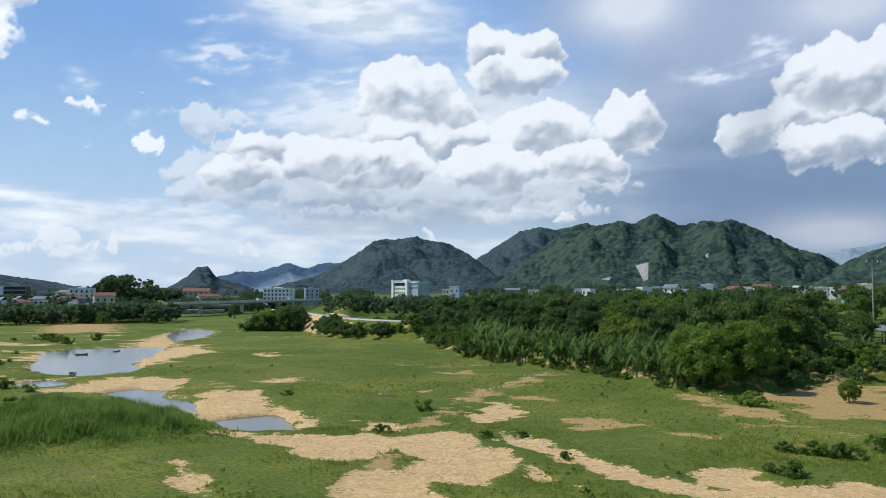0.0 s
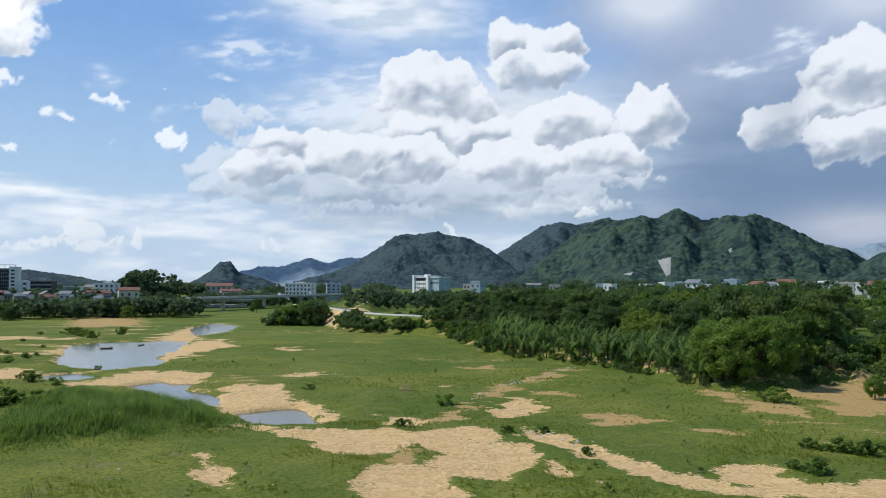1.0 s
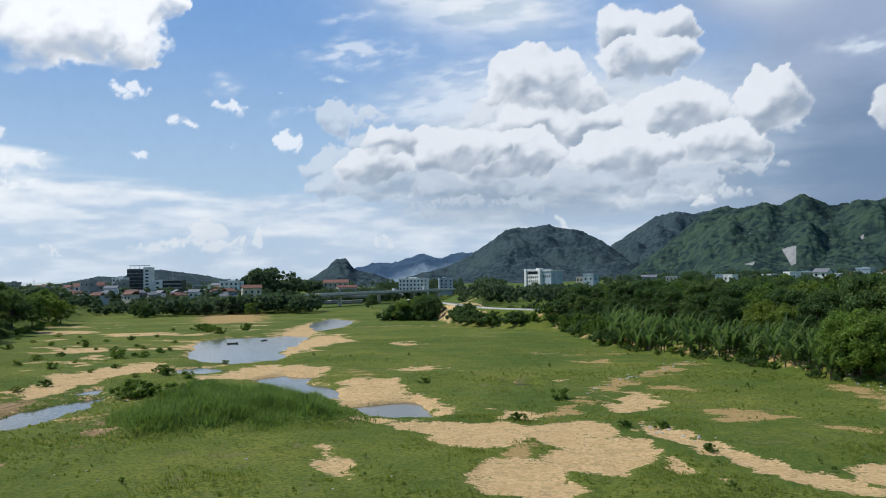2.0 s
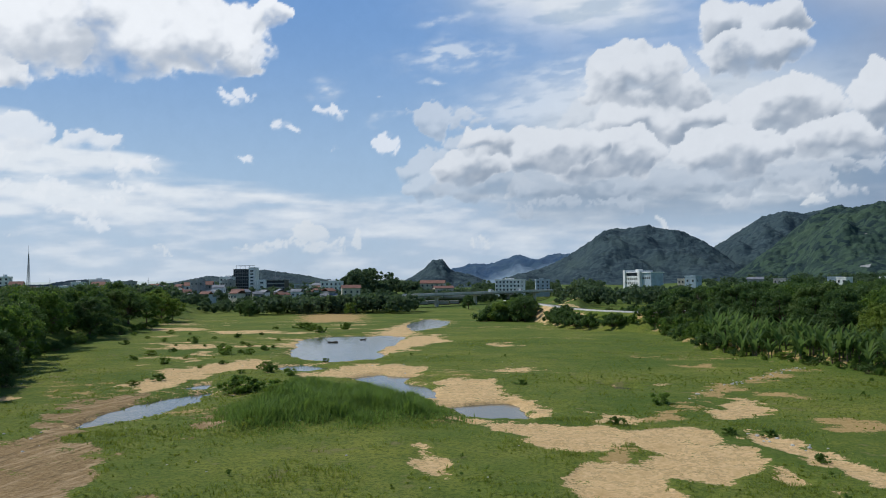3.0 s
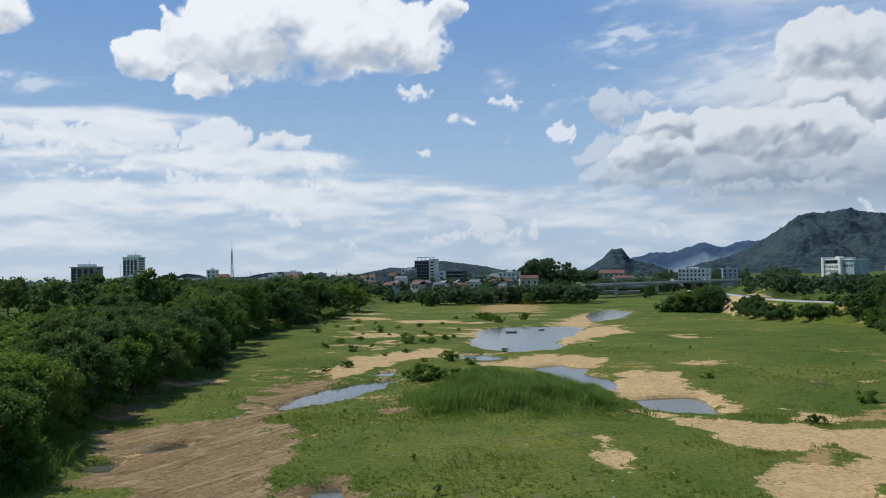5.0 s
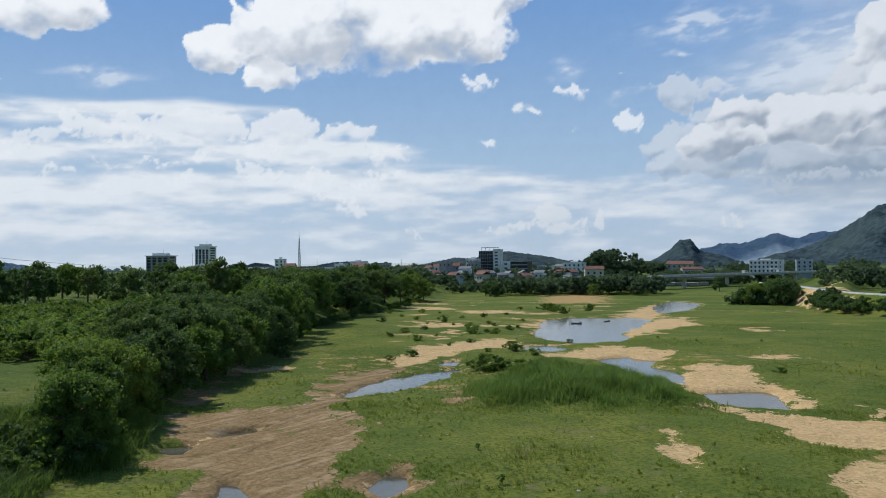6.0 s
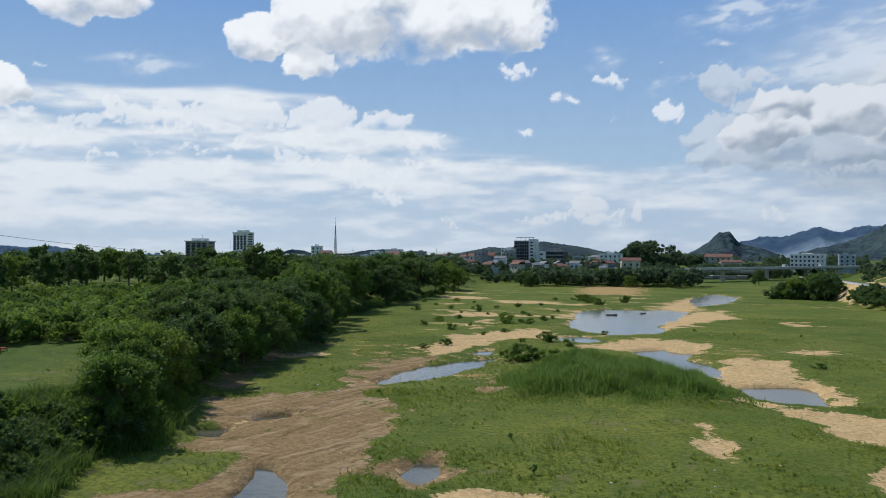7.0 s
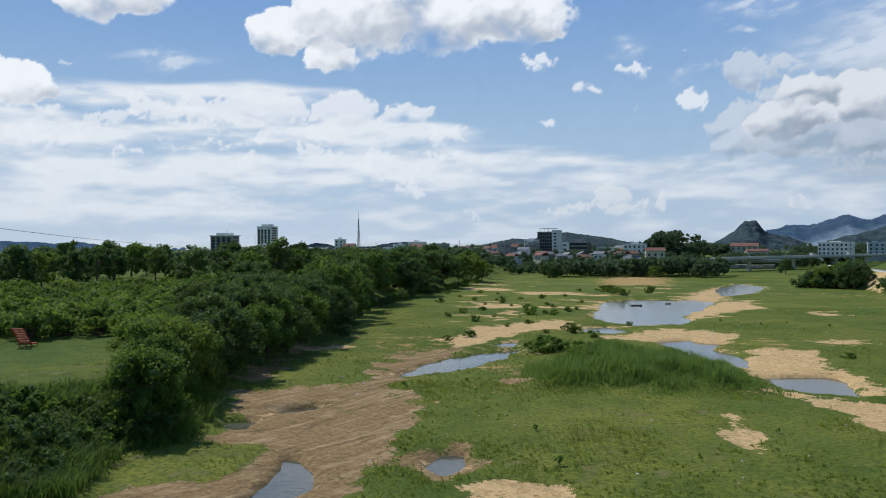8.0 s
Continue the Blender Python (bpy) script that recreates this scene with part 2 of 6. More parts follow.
GROUND = ground_material()
# distance haze is mixed into these greens as blue, strongest in the last
FOREST_FAINT_HAZE = forest_material("hill_forest_faint_haze", (0.022, 0.042, 0.044), (0.058, 0.096, 0.064), True)
FOREST_FAR_HAZE = forest_material("far_hill_forest_haze", (0.030, 0.052, 0.066), (0.060, 0.092, 0.100), False)
FOREST_HAZY = forest_material("distant_hill_forest_haze", (0.21, 0.285, 0.36), (0.25, 0.325, 0.39), False)


def water_material():
    m, g = material("still_water")
    p = position(g)
    n = g.math("ADD", g.noise(p, 1.2, 4.0).outputs[0], g.math("MULTIPLY", g.noise(p, 6.0, 3.0).outputs[0], 0.3))
    c = g.mix(g.ramp(g.noise(p, 0.08, 4.0).outputs[0], 0.35, 0.7), (0.070, 0.080, 0.070, 1), (0.120, 0.118, 0.095, 1))
    return finish(m, g, c, 0.10, n, 0.30, 0.06, spec=0.4)


WATER_MAT = water_material()


# ---- ground ----
def lattice(ix, iy, seed):
    h = (ix.astype(np.int64) * 374761393 + iy.astype(np.int64) * 668265263 + seed * 974711) & 0xFFFFFFFF
    h = ((h ^ (h >> 13)) * 1274126177) & 0xFFFFFFFF
    return ((h ^ (h >> 16)) & 0xFFFF) / 65535.0


def vnoise(x, y, seed=0):
    """Smooth value noise on arrays, 0 to 1, lattice of 1."""
    x, y = np.asarray(x, float), np.asarray(y, float)
    ix, iy = np.floor(x), np.floor(y)
    fx, fy = x - ix, y - iy
    fx, fy = fx * fx * (3 - 2 * fx), fy * fy * (3 - 2 * fy)
    a, b = lattice(ix, iy, seed), lattice(ix + 1, iy, seed)
    c, d = lattice(ix, iy + 1, seed), lattice(ix + 1, iy + 1, seed)
    return (a + (b - a) * fx) * (1 - fy) + (c + (d - c) * fx) * fy


def fbm(x, y, seed=0, octaves=4):
    total, amp, norm = 0.0, 1.0, 0.0
    for k in range(octaves):
        total = total + amp * vnoise(np.asarray(x) * 2 ** k, np.asarray(y) * 2 ** k, seed + k * 17)
        norm, amp = norm + amp, amp * 0.5
    return total / norm


def inside(x, y, outline):
    """Signed distance in metres to a closed outline, positive within."""
    best = np.full(np.shape(x), 1e9)
    odd = np.zeros(np.shape(x), bool)
    for (ax, ay), (bx, by) in zip(outline, outline[1:] + outline[:1]):
        ex, ey = bx - ax, by - ay
        t = np.clip(((x - ax) * ex + (y - ay) * ey) / (ex * ex + ey * ey + 1e-9), 0, 1)
        best = np.minimum(best, np.hypot(x - ax - t * ex, y - ay - t * ey))
        cross = (ay > y) != (by > y)
        odd ^= cross & (x < ex * (y - ay) / (ey if abs(ey) > 1e-9 else 1e-9) + ax)
    return np.where(odd, best, -best)


def smooth(v, low, high):
    t = np.clip((v - low) / (high - low), 0, 1)
    return t * t * (3 - 2 * t)


# outlines on the river bed, in metres
WATER = []
WATER.append([(-70.4, 137.9), (-89.3, 185.7), (-87.9, 196.5), (-75.2, 200.9), (-67.2, 195.9), (-64.2, 180.9), (-61.4, 159.0), (-53.4, 144.0), (-53.2, 136.3), (-59.0, 131.9)])
WATER.append([(-63.1, 119.6), (-63.1, 128.9), (-55.2, 123.3), (-56.8, 116.1)])
WATER.append([(-46.4, 111.8), (-43.8, 116.9), (-38.2, 113.8), (-37.7, 108.4), (-31.8, 103.7), (-29.5, 94.6), (-32.4, 96.4), (-38.3, 102.1)])
WATER.append([(-24.7, 87.8), (-19.3, 92.2), (-17.1, 89.0), (-14.5, 82.2), (-16.9, 80.2), (-20.7, 81.6)])
WATER.append([(-85.5, 255.4), (-90.5, 290.3), (-78.4, 274.9), (-70.6, 241.1), (-73.1, 223.4)])
WATER.append([(-56.9, 67.2), (-60.4, 75.3), (-61.1, 82.0), (-60.3, 86.6), (-58.7, 92.8), (-56.0, 85.7), (-54.5, 74.2), (-55.3, 69.7)])
WATER.append([(-63.9, 96.1), (-63.4, 99.4), (-61.4, 95.6)])
WATER.append([(-9.6, 110.5), (-5.9, 110.3), (-5.1, 106.6), (-7.7, 105.4)])
WATER.append([(-41.2, 36.4), (-40.4, 36.7), (-37.5, 35.3), (-35.4, 33.3), (-34.5, 30.3), (-36.3, 29.0), (-38.1, 33.0)])
WATER.append([(-33.7, 43.7), (-32.3, 44.1), (-31.0, 42.1), (-30.8, 40.2), (-32.2, 41.2)])
WATER.append([(-53.9, 47.4), (-52.0, 50.3), (-51.0, 47.7), (-52.1, 46.4)])
WATER.append([(-54.0, 41.5), (-52.2, 42.8), (-50.5, 40.3), (-51.8, 38.9)])
SAND = []
SAND.append([(-31.9, 104.8), (-30.5, 108.7), (-26.1, 109.3), (-22.0, 101.1), (-16.6, 90.8), (-12.7, 81.7), (-13.9, 79.2), (-17.5, 88.8), (-21.4, 90.0), (-23.1, 86.9), (-25.9, 88.0), (-29.7, 96.3)])
SAND.append([(-20.9, 78.5), (-13.7, 77.9), (-7.7, 77.1), (-4.2, 71.7), (-6.7, 67.0), (-10.4, 67.0), (-15.1, 71.7)])
SAND.append([(-3.4, 77.1), (0.9, 78.5), (2.3, 72.9), (5.6, 70.4), (6.6, 65.9), (2.7, 59.2), (-1.0, 60.1), (-2.7, 61.9), (-1.5, 65.9), (-3.7, 71.7)])
SAND.append([(-6.6, 55.0), (-6.2, 61.9), (-3.9, 59.8), (-1.4, 58.1), (-1.4, 52.5), (-6.3, 52.5)])
SAND.append([(5.5, 78.5), (9.0, 74.3), (11.6, 68.1), (13.3, 62.9), (16.0, 60.1), (19.2, 56.0), (17.9, 54.5), (14.3, 56.5), (12.3, 60.1), (10.0, 67.0), (5.9, 72.9)])
SAND.append([(6.5, 64.9), (9.9, 58.4), (9.5, 57.1), (6.7, 62.5)])
SAND.append([(19.3, 61.9), (22.4, 62.9), (23.3, 56.8), (27.6, 57.6), (30.3, 56.0), (28.7, 53.1), (19.5, 54.7)])
SAND.append([(4.1, 88.8), (6.9, 98.2), (8.1, 90.8), (6.3, 85.8), (3.6, 85.1)])
SAND.append([(-20.7, 64.5), (-18.5, 61.0), (-17.0, 59.8), (-15.9, 55.0), (-16.8, 55.0), (-19.3, 56.8)])
SAND.append([(-25.0, 122.5), (-23.4, 125.5), (-20.9, 123.2), (-22.0, 120.3)])
SAND.append([(-59.4, 113.6), (-53.0, 116.8), (-51.8, 125.5), (-42.4, 126.3), (-38.0, 123.2), (-38.1, 113.6), (-44.8, 110.5), (-49.5, 107.6)])
SAND.append([(-61.3, 157.7), (-65.5, 186.8), (-60.9, 201.7), (-51.4, 178.6), (-55.2, 164.1), (-52.4, 141.2)])
SAND.append([(-73.0, 95.6), (-76.5, 109.9), (-76.0, 120.5), (-73.3, 131.3), (-64.5, 123.2), (-67.6, 113.7), (-69.4, 103.9), (-68.0, 92.5)])
SAND.append([(-88.3, 126.8), (-92.6, 142.6), (-88.4, 137.1), (-83.9, 125.7)])
SAND.append([(-78.8, 208.2), (-88.7, 264.8), (-78.0, 235.6), (-66.6, 198.7), (-67.5, 188.1)])
SAND.append([(-26.6, 38.2), (-22.7, 41.1), (-20.7, 38.2), (-24.1, 35.7)])
SAND.append([(-81.6, 76.8), (-81.0, 81.9), (-79.4, 79.8), (-79.3, 75.0)])
SAND.append([(-39.5, 172.5), (-36.5, 175.5), (-35.3, 166.8)])
SAND.append([(-8.4, 84.4), (-5.4, 82.7), (-4.6, 79.2), (-7.5, 80.4)])
DRY = []
DRY.append([(13.6, 86.9), (17.0, 85.8), (17.9, 81.7), (13.8, 81.0)])
DRY.append([(20.5, 83.4), (23.3, 81.0), (25.6, 76.2), (20.1, 79.2)])
DRY.append([(43.7, 107.5), (51.7, 113.6), (65.0, 114.8), (50.2, 88.8), (40.6, 88.0), (39.5, 97.3)])
DRY.append([(31.5, 106.4), (33.4, 101.1), (36.1, 97.3), (35.9, 86.9), (30.4, 94.1)])
DRY.append([(-156.1, 319.1), (-140.1, 344.9), (-106.1, 266.5), (-123.6, 252.7)])
DRY.append([(-3.4, 77.1), (-2.2, 83.4), (1.1, 96.3), (6.7, 112.3), (17.4, 134.6), (16.9, 129.5), (6.6, 108.1), (1.3, 93.3), (-1.9, 80.4), (-3.0, 74.5)])
DRY.append([(-6.0, 58.7), (-5.7, 61.6), (-3.6, 71.4), (-3.3, 70.4), (-5.2, 60.1), (-5.6, 58.1)])
DRY.append([(0.6, 136.5), (4.4, 138.3), (4.7, 132.9), (1.5, 132.9)])
DRY.append([(8.3, 103.2), (11.8, 105.3), (11.8, 102.1), (8.4, 100.6)])
MUD = []
MUD.append([(-48.4, 34.7), (-52.9, 41.7), (-61.5, 49.2), (-59.8, 54.0), (-56.6, 60.3), (-70.0, 83.5), (-65.7, 87.9), (-61.0, 82.9), (-56.3, 67.1), (-52.1, 59.5), (-47.0, 57.7), (-41.8, 50.9), (-36.3, 41.5), (-32.5, 34.6), (-30.7, 30.9), (-41.1, 23.3), (-42.6, 26.6), (-40.0, 30.6), (-43.3, 36.5)])
MUD.append([(-44.4, 64.9), (-45.7, 73.1), (-46.3, 84.1), (-43.0, 73.2), (-40.7, 63.2)])
MUD.append([(-34.9, 40.7), (-34.8, 44.5), (-32.4, 46.6), (-29.4, 41.3), (-30.4, 38.3)])
MUD.append([(-69.0, 55.9), (-85.1, 76.9), (-85.1, 85.8), (-81.1, 79.6), (-76.5, 69.1), (-62.9, 53.8)])
REEDS = []
REEDS.append([(-41.1, 67.2), (-47.5, 84.9), (-48.8, 97.9), (-40.7, 95.5), (-32.1, 91.2), (-26.0, 83.8), (-22.0, 77.7), (-24.4, 75.4), (-29.3, 75.5), (-34.2, 70.9), (-37.0, 67.2)])
REEDS.append([(-49.3, 90.8), (-44.9, 89.6), (-42.1, 85.1), (-42.6, 78.5)])
RIGHT_BANK = []
RIGHT_BANK.append([(-43.9, 258.5), (-31.3, 258.5), (-6.6, 214.6), (5.2, 161.5), (18.1, 140.2), (25.1, 131.2), (31.7, 109.9), (39.6, 106.4), (48.0, 112.3), (75.1, 126.3)])
LEFT_BANK = []
LEFT_BANK.append([(-43.5, 22.1), (-50.8, 30.1), (-49.4, 33.6), (-64.1, 49.2), (-71.0, 56.8), (-88.8, 89.6), (-109.8, 112.7), (-138.9, 170.6), (-171.0, 246.5)])

ROAD_LINE = [(-72.0, 352.0), (-58.7, 324.9), (-46.1, 295.2), (-33.3, 259.7), (-22.5, 240.4), (-13.6, 231.8), (-5.3, 223.8), (14.0, 246.0)]
ROAD_STRIP = [(x - 5.0, y - 3.5) for x, y in ROAD_LINE] + [(x + 5.0, y + 3.5) for x, y in ROAD_LINE[::-1]]

# the banks, closed far behind their edges
RIGHT_LAND = RIGHT_BANK[0] + [(2600.0, 700.0), (2600.0, 4000.0), (-300.0, 4000.0), (-60.0, 520.0)]
LEFT_LAND = LEFT_BANK[0] + [(-230.0, 380.0), (-330.0, 470.0), (-3500.0, 600.0), (-3500.0, -200.0), (-42.0, -200.0)]


def ground_fields(x, y):
    """Height and cover of the ground at arrays x, y."""
    r = np.hypot(x, y)
    wob = (fbm(x * 0.14, y * 0.20, 3) - 0.5) * 6.0 + (fbm(x * 0.45, y * 0.35, 5, 5) - 0.5) * 6.5
    size = np.clip(r / 90.0, 0.5, 3.0)
    near = r < 420
    xs, ys, ws, ss = x[near], y[near], wob[near], size[near]

    def mask(outlines, edge=1.0, spread=1.0, grow=0.0):
        out = np.zeros(x.shape)
        v = np.zeros(xs.shape)
        for o in outlines:
            cx, cy = np.mean([q[0] for q in o]), np.mean([q[1] for q in o])
            reach = max(math.hypot(q[0] - cx, q[1] - cy) for q in o) + 25
            k = np.hypot(xs - cx, ys - cy) < reach
            v[k] = np.maximum(v[k], smooth(inside(xs[k], ys[k], o) + grow + spread * ws[k] * 0.55 * np.minimum(ss[k], 1.4), -edge * ss[k], edge * ss[k]))
        out[near] = v
        return out

    water = mask(WATER, 1.2, 0.36)
    shore = mask(WATER, 4.5, 1.6)
    sand, dry, mud, reeds = mask(SAND, 1.3, 1.3, 0.6), mask(DRY, 2.6, 1.5), mask(MUD, 1.8, 1.6), mask(REEDS, 2.5)
    right = smooth(inside(x, y, RIGHT_LAND) + wob, -0.5, 6.0)
    left = smooth(inside(x, y, LEFT_LAND) + wob * 0.4, -1.0, 12.0)
    land = np.maximum(right, left)
    far = smooth(r, 330, 460)
    z = (fbm(x * 0.035, y * 0.035, 9) - 0.5) * 0.9 + (fbm(x * 0.3, y * 0.3, 11) - 0.5) * 0.30
    z = z * (1 - 0.7 * far) + 0.25
    z = z * (1 - np.maximum(shore * 0.8, water)) - 0.12 * shore
    z = z - 0.95 * water + reeds * 0.55 - sand * 0.16 - mud * 0.10
    z = z + right * 2.2 + left * 3.0
    z = z + smooth(inside(x, y, RIGHT_LAND), 40, 260) * 5.5 + smooth(inside(x, y, LEFT_LAND), 60, 300) * 2.0
    bearing = np.degrees(np.arctan2(x, y))
    channel = smooth(bearing, -21, -19) * (1 - smooth(bearing, -9.5, -8)) * (1 - smooth(r, 600, 680))
    z = z + smooth(y, 420, 520) * 3.5 * (1 - np.maximum(right, left)) * (1 - channel)
    # the high raw river bank under the road
    raw = smooth(bearing, -11.0, -9.4) * (1 - smooth(bearing, -6.8, -6.0))
    edge = inside(x, y, RIGHT_LAND)
    z = z + raw * smooth(edge + wob * 0.5, 0.0, 4.0) * (1 - smooth(edge, 40, 90)) * 2.6
    way = np.full(x.shape, 1e9)
    for (ax, ay), (bx, by) in zip(ROAD_LINE, ROAD_LINE[1:]):
        t = np.clip(((x - ax) * (bx - ax) + (y - ay) * (by - ay)) / ((bx - ax) ** 2 + (by - ay) ** 2), 0, 1)
        way = np.minimum(way, np.hypot(x - ax - t * (bx - ax), y - ay - t * (by - ay)))
    sand = np.maximum(sand, raw * smooth(way, 3.6, 5.0) * (1 - smooth(way + wob, 8.0, 10.5)) * 0.85)
    z = np.maximum(z, 4.95 - np.clip((way - 3.2) * 0.62, 0, 20))
    dry = np.maximum(dry, smooth(right, 0.05, 0.4) * (1 - smooth(right, 0.5, 0.95)) * 0.55)
    sand = np.maximum(sand, smooth(shore, 0.05, 0.75) * 0.62 * (1 - smooth(land, 0.1, 0.6)))
    sand = np.maximum(sand, raw * smooth(edge + wob * 0.5, -2.0, 0.5) * (1 - smooth(edge, 3.0, 6.5)) * 0.8)
    bars = smooth(bearing, -39, -34) * (1 - smooth(bearing, -24, -18)) * smooth(r, 95, 125) * (1 - smooth(r, 260, 330))
    sand = np.maximum(sand, bars * smooth(fbm(x * 0.05 + y * 0.03, y * 0.11 - x * 0.04, 131, 5), 0.50, 0.66) * 0.80 * (1 - land))
    dry = np.maximum(dry, smooth(fbm(x * 0.03, y * 0.06, 141, 4), 0.60, 0.72) * 0.30 * (1 - land) * smooth(r, 60, 90))
    wet = np.clip(np.maximum(smooth(shore, 0.45, 0.95), mud * 0.35 * fbm(x * 0.2, y * 0.2, 21)), 0, 1)
    lush = np.clip(np.maximum(reeds, smooth(fbm(x * 0.03, y * 0.05, 31), 0.52, 0.66) * 0.6) + land * 0.7 + smooth(r, 375, 430), 0, 1)
    return z, {"sand": sand, "dry": dry, "mud": mud, "lush": lush, "wet": wet, "land": land, "water": water}


GRID = {}


def ground_z(x, y):
    """Height of the built ground sheet."""
    r, a = math.hypot(x, y), math.degrees(math.atan2(x, y))
    radii, angles, z = GRID["radii"], GRID["angles"], GRID["z"]
    i = min(max(int(np.searchsorted(radii, r)) - 1, 0), len(radii) - 2)
    j = min(max(int(np.searchsorted(angles, a)) - 1, 0), len(angles) - 2)
    u, v = (r - radii[i]) / (radii[i + 1] - radii[i]), (a - angles[j]) / (angles[j + 1] - angles[j])
    return float((z[i, j] * (1 - v) + z[i, j + 1] * v) * (1 - u) + (z[i + 1, j] * (1 - v) + z[i + 1, j + 1] * v) * u)


def build_ground():
    angles = np.concatenate([np.arange(-74, 40, 0.28), np.arange(40, 286, 6.0)])
    radii = np.concatenate([[0.0], np.arange(4, 26, 4.0), np.geomspace(26, 480, 430), np.geomspace(495, 4900, 60)])
    a, r = np.meshgrid(np.radians(angles), radii)
    x, y = r * np.sin(a), r * np.cos(a)
    z, fields = ground_fields(x.ravel(), y.ravel())
    GRID.update(radii=radii, angles=angles, z=z.reshape(x.shape))
    verts = np.stack([x.ravel(), y.ravel(), z], 1)
    rows, cols = len(radii), len(angles)
    i, j = np.meshgrid(np.arange(rows - 1), np.arange(cols), indexing="ij")
    nj = (j + 1) % cols
    faces = np.stack([i * cols + j, (i + 1) * cols + j, (i + 1) * cols + nj, i * cols + nj], -1).reshape(-1, 4)
    me = mesh_from("ground", verts, faces[:, ::-1])
    for key in ("sand", "dry", "mud", "lush", "wet"):
        me.attributes.new(key, "FLOAT", "POINT").data.foreach_set("value", fields[key].astype(np.float32))
    me.materials.append(GROUND)
    me.polygons.foreach_set("use_smooth", np.ones(len(me.polygons), bool))
    return tagged(new("ground", me), "green river flats with sand bars and muddy tracks", "ground", kind="structure")


def mesh_from(name, verts, faces):
    """A mesh from arrays of corners and equal-sided faces."""
    me = bpy.data.meshes.new(name)
    verts, faces = np.asarray(verts, np.float32), np.asarray(faces, np.int32)
    n = faces.shape[1]
    me.vertices.add(len(verts))
    me.vertices.foreach_set("co", verts.ravel())
    me.loops.add(faces.size)
    me.loops.foreach_set("vertex_index", faces.ravel())
    me.polygons.add(len(faces))
    me.polygons.foreach_set("loop_start", np.arange(0, faces.size, n, dtype=np.int32))
    me.polygons.foreach_set("loop_total", np.full(len(faces), n, np.int32))
    me.update(calc_edges=True)
    return me


build_ground()


def build_water():
    """One level sheet; it shows wherever the river bed dips below it."""
    v = [(-130, 20, -0.25), (10, 20, -0.25), (10, 330, -0.25), (-130, 330, -0.25)]
    me = mesh_from("water", v, [[0, 1, 2, 3]])
    me.materials.append(WATER_MAT)
    tagged(new("water", me), "shallow still river pools reflecting the sky", "water", kind="structure")


build_water()


# ---- clouds: a far shell of glowing vapour over the open sky ----
def cells(x, y, seed):
    """Cellular noise on arrays: 1 at the middle of a billow, falling to 0 between billows."""
    ix, iy = np.floor(x), np.floor(y)
    best = np.full(x.shape, 9.0)
    for ox in (-1, 0, 1):
        for oy in (-1, 0, 1):
            cx, cy = ix + ox, iy + oy
            px, py = cx + lattice(cx, cy, seed), cy + lattice(cx, cy, seed + 7)
            best = np.minimum(best, (px - x) ** 2 + (py - y) ** 2)
    return 1 - np.sqrt(best).clip(0, 1)


def blur(v, n, times=3):
    """Box blur over n cells each way."""
    for _ in range(times):
        for axis in (0, 1):
            pad = [(0, 0), (0, 0)]
            pad[axis] = (n + 1, n)
            s = np.cumsum(np.pad(v, pad, mode="edge"), axis=axis)
            v = (np.take(s, range(2 * n + 1, s.shape[axis]), axis) - np.take(s, range(0, s.shape[axis] - 2 * n - 1), axis)) / (2 * n + 1)
    return v


def puffs(heap, rng):
    """Balls of a cumulus, large to small: azimuth, elevation, depth, radius."""
    a, e, w, h = heap
    out = []

    def sprout(x, y, z, r, level):
        out.append((x, y, z, r))
        if level == 0 or r < 0.16:
            return
        for _ in range(5 if level > 1 else 4):
            q, up = rng.uniform(-0.5, 3.64), rng.uniform(0.15, 1.0)
            d = r * rng.uniform(0.65, 1.0)
            sprout(x + math.cos(q) * d * up, y + math.sin(q) * d * up, z + d * math.sqrt(max(0.0, 1 - up * up)) * 0.8, r * rng.uniform(0.28, 0.52), level - 1)

    for _ in range(int(min(44, 8 + w / h * 7 + w))):
        q, d = rng.uniform(-0.9, 4.0), math.sqrt(rng.uniform(0.05, 1.0))
        u, v = math.cos(q) * d, math.sin(q) * d
        r = h * rng.uniform(0.28, 0.52) * (1.05 - 0.35 * abs(u))
        sprout(a + u * (w - r * 0.8), e + v * (h - r * 0.7), 0.7 * h * math.sqrt(max(0.0, 1 - d * d)), r, 3)
    return out


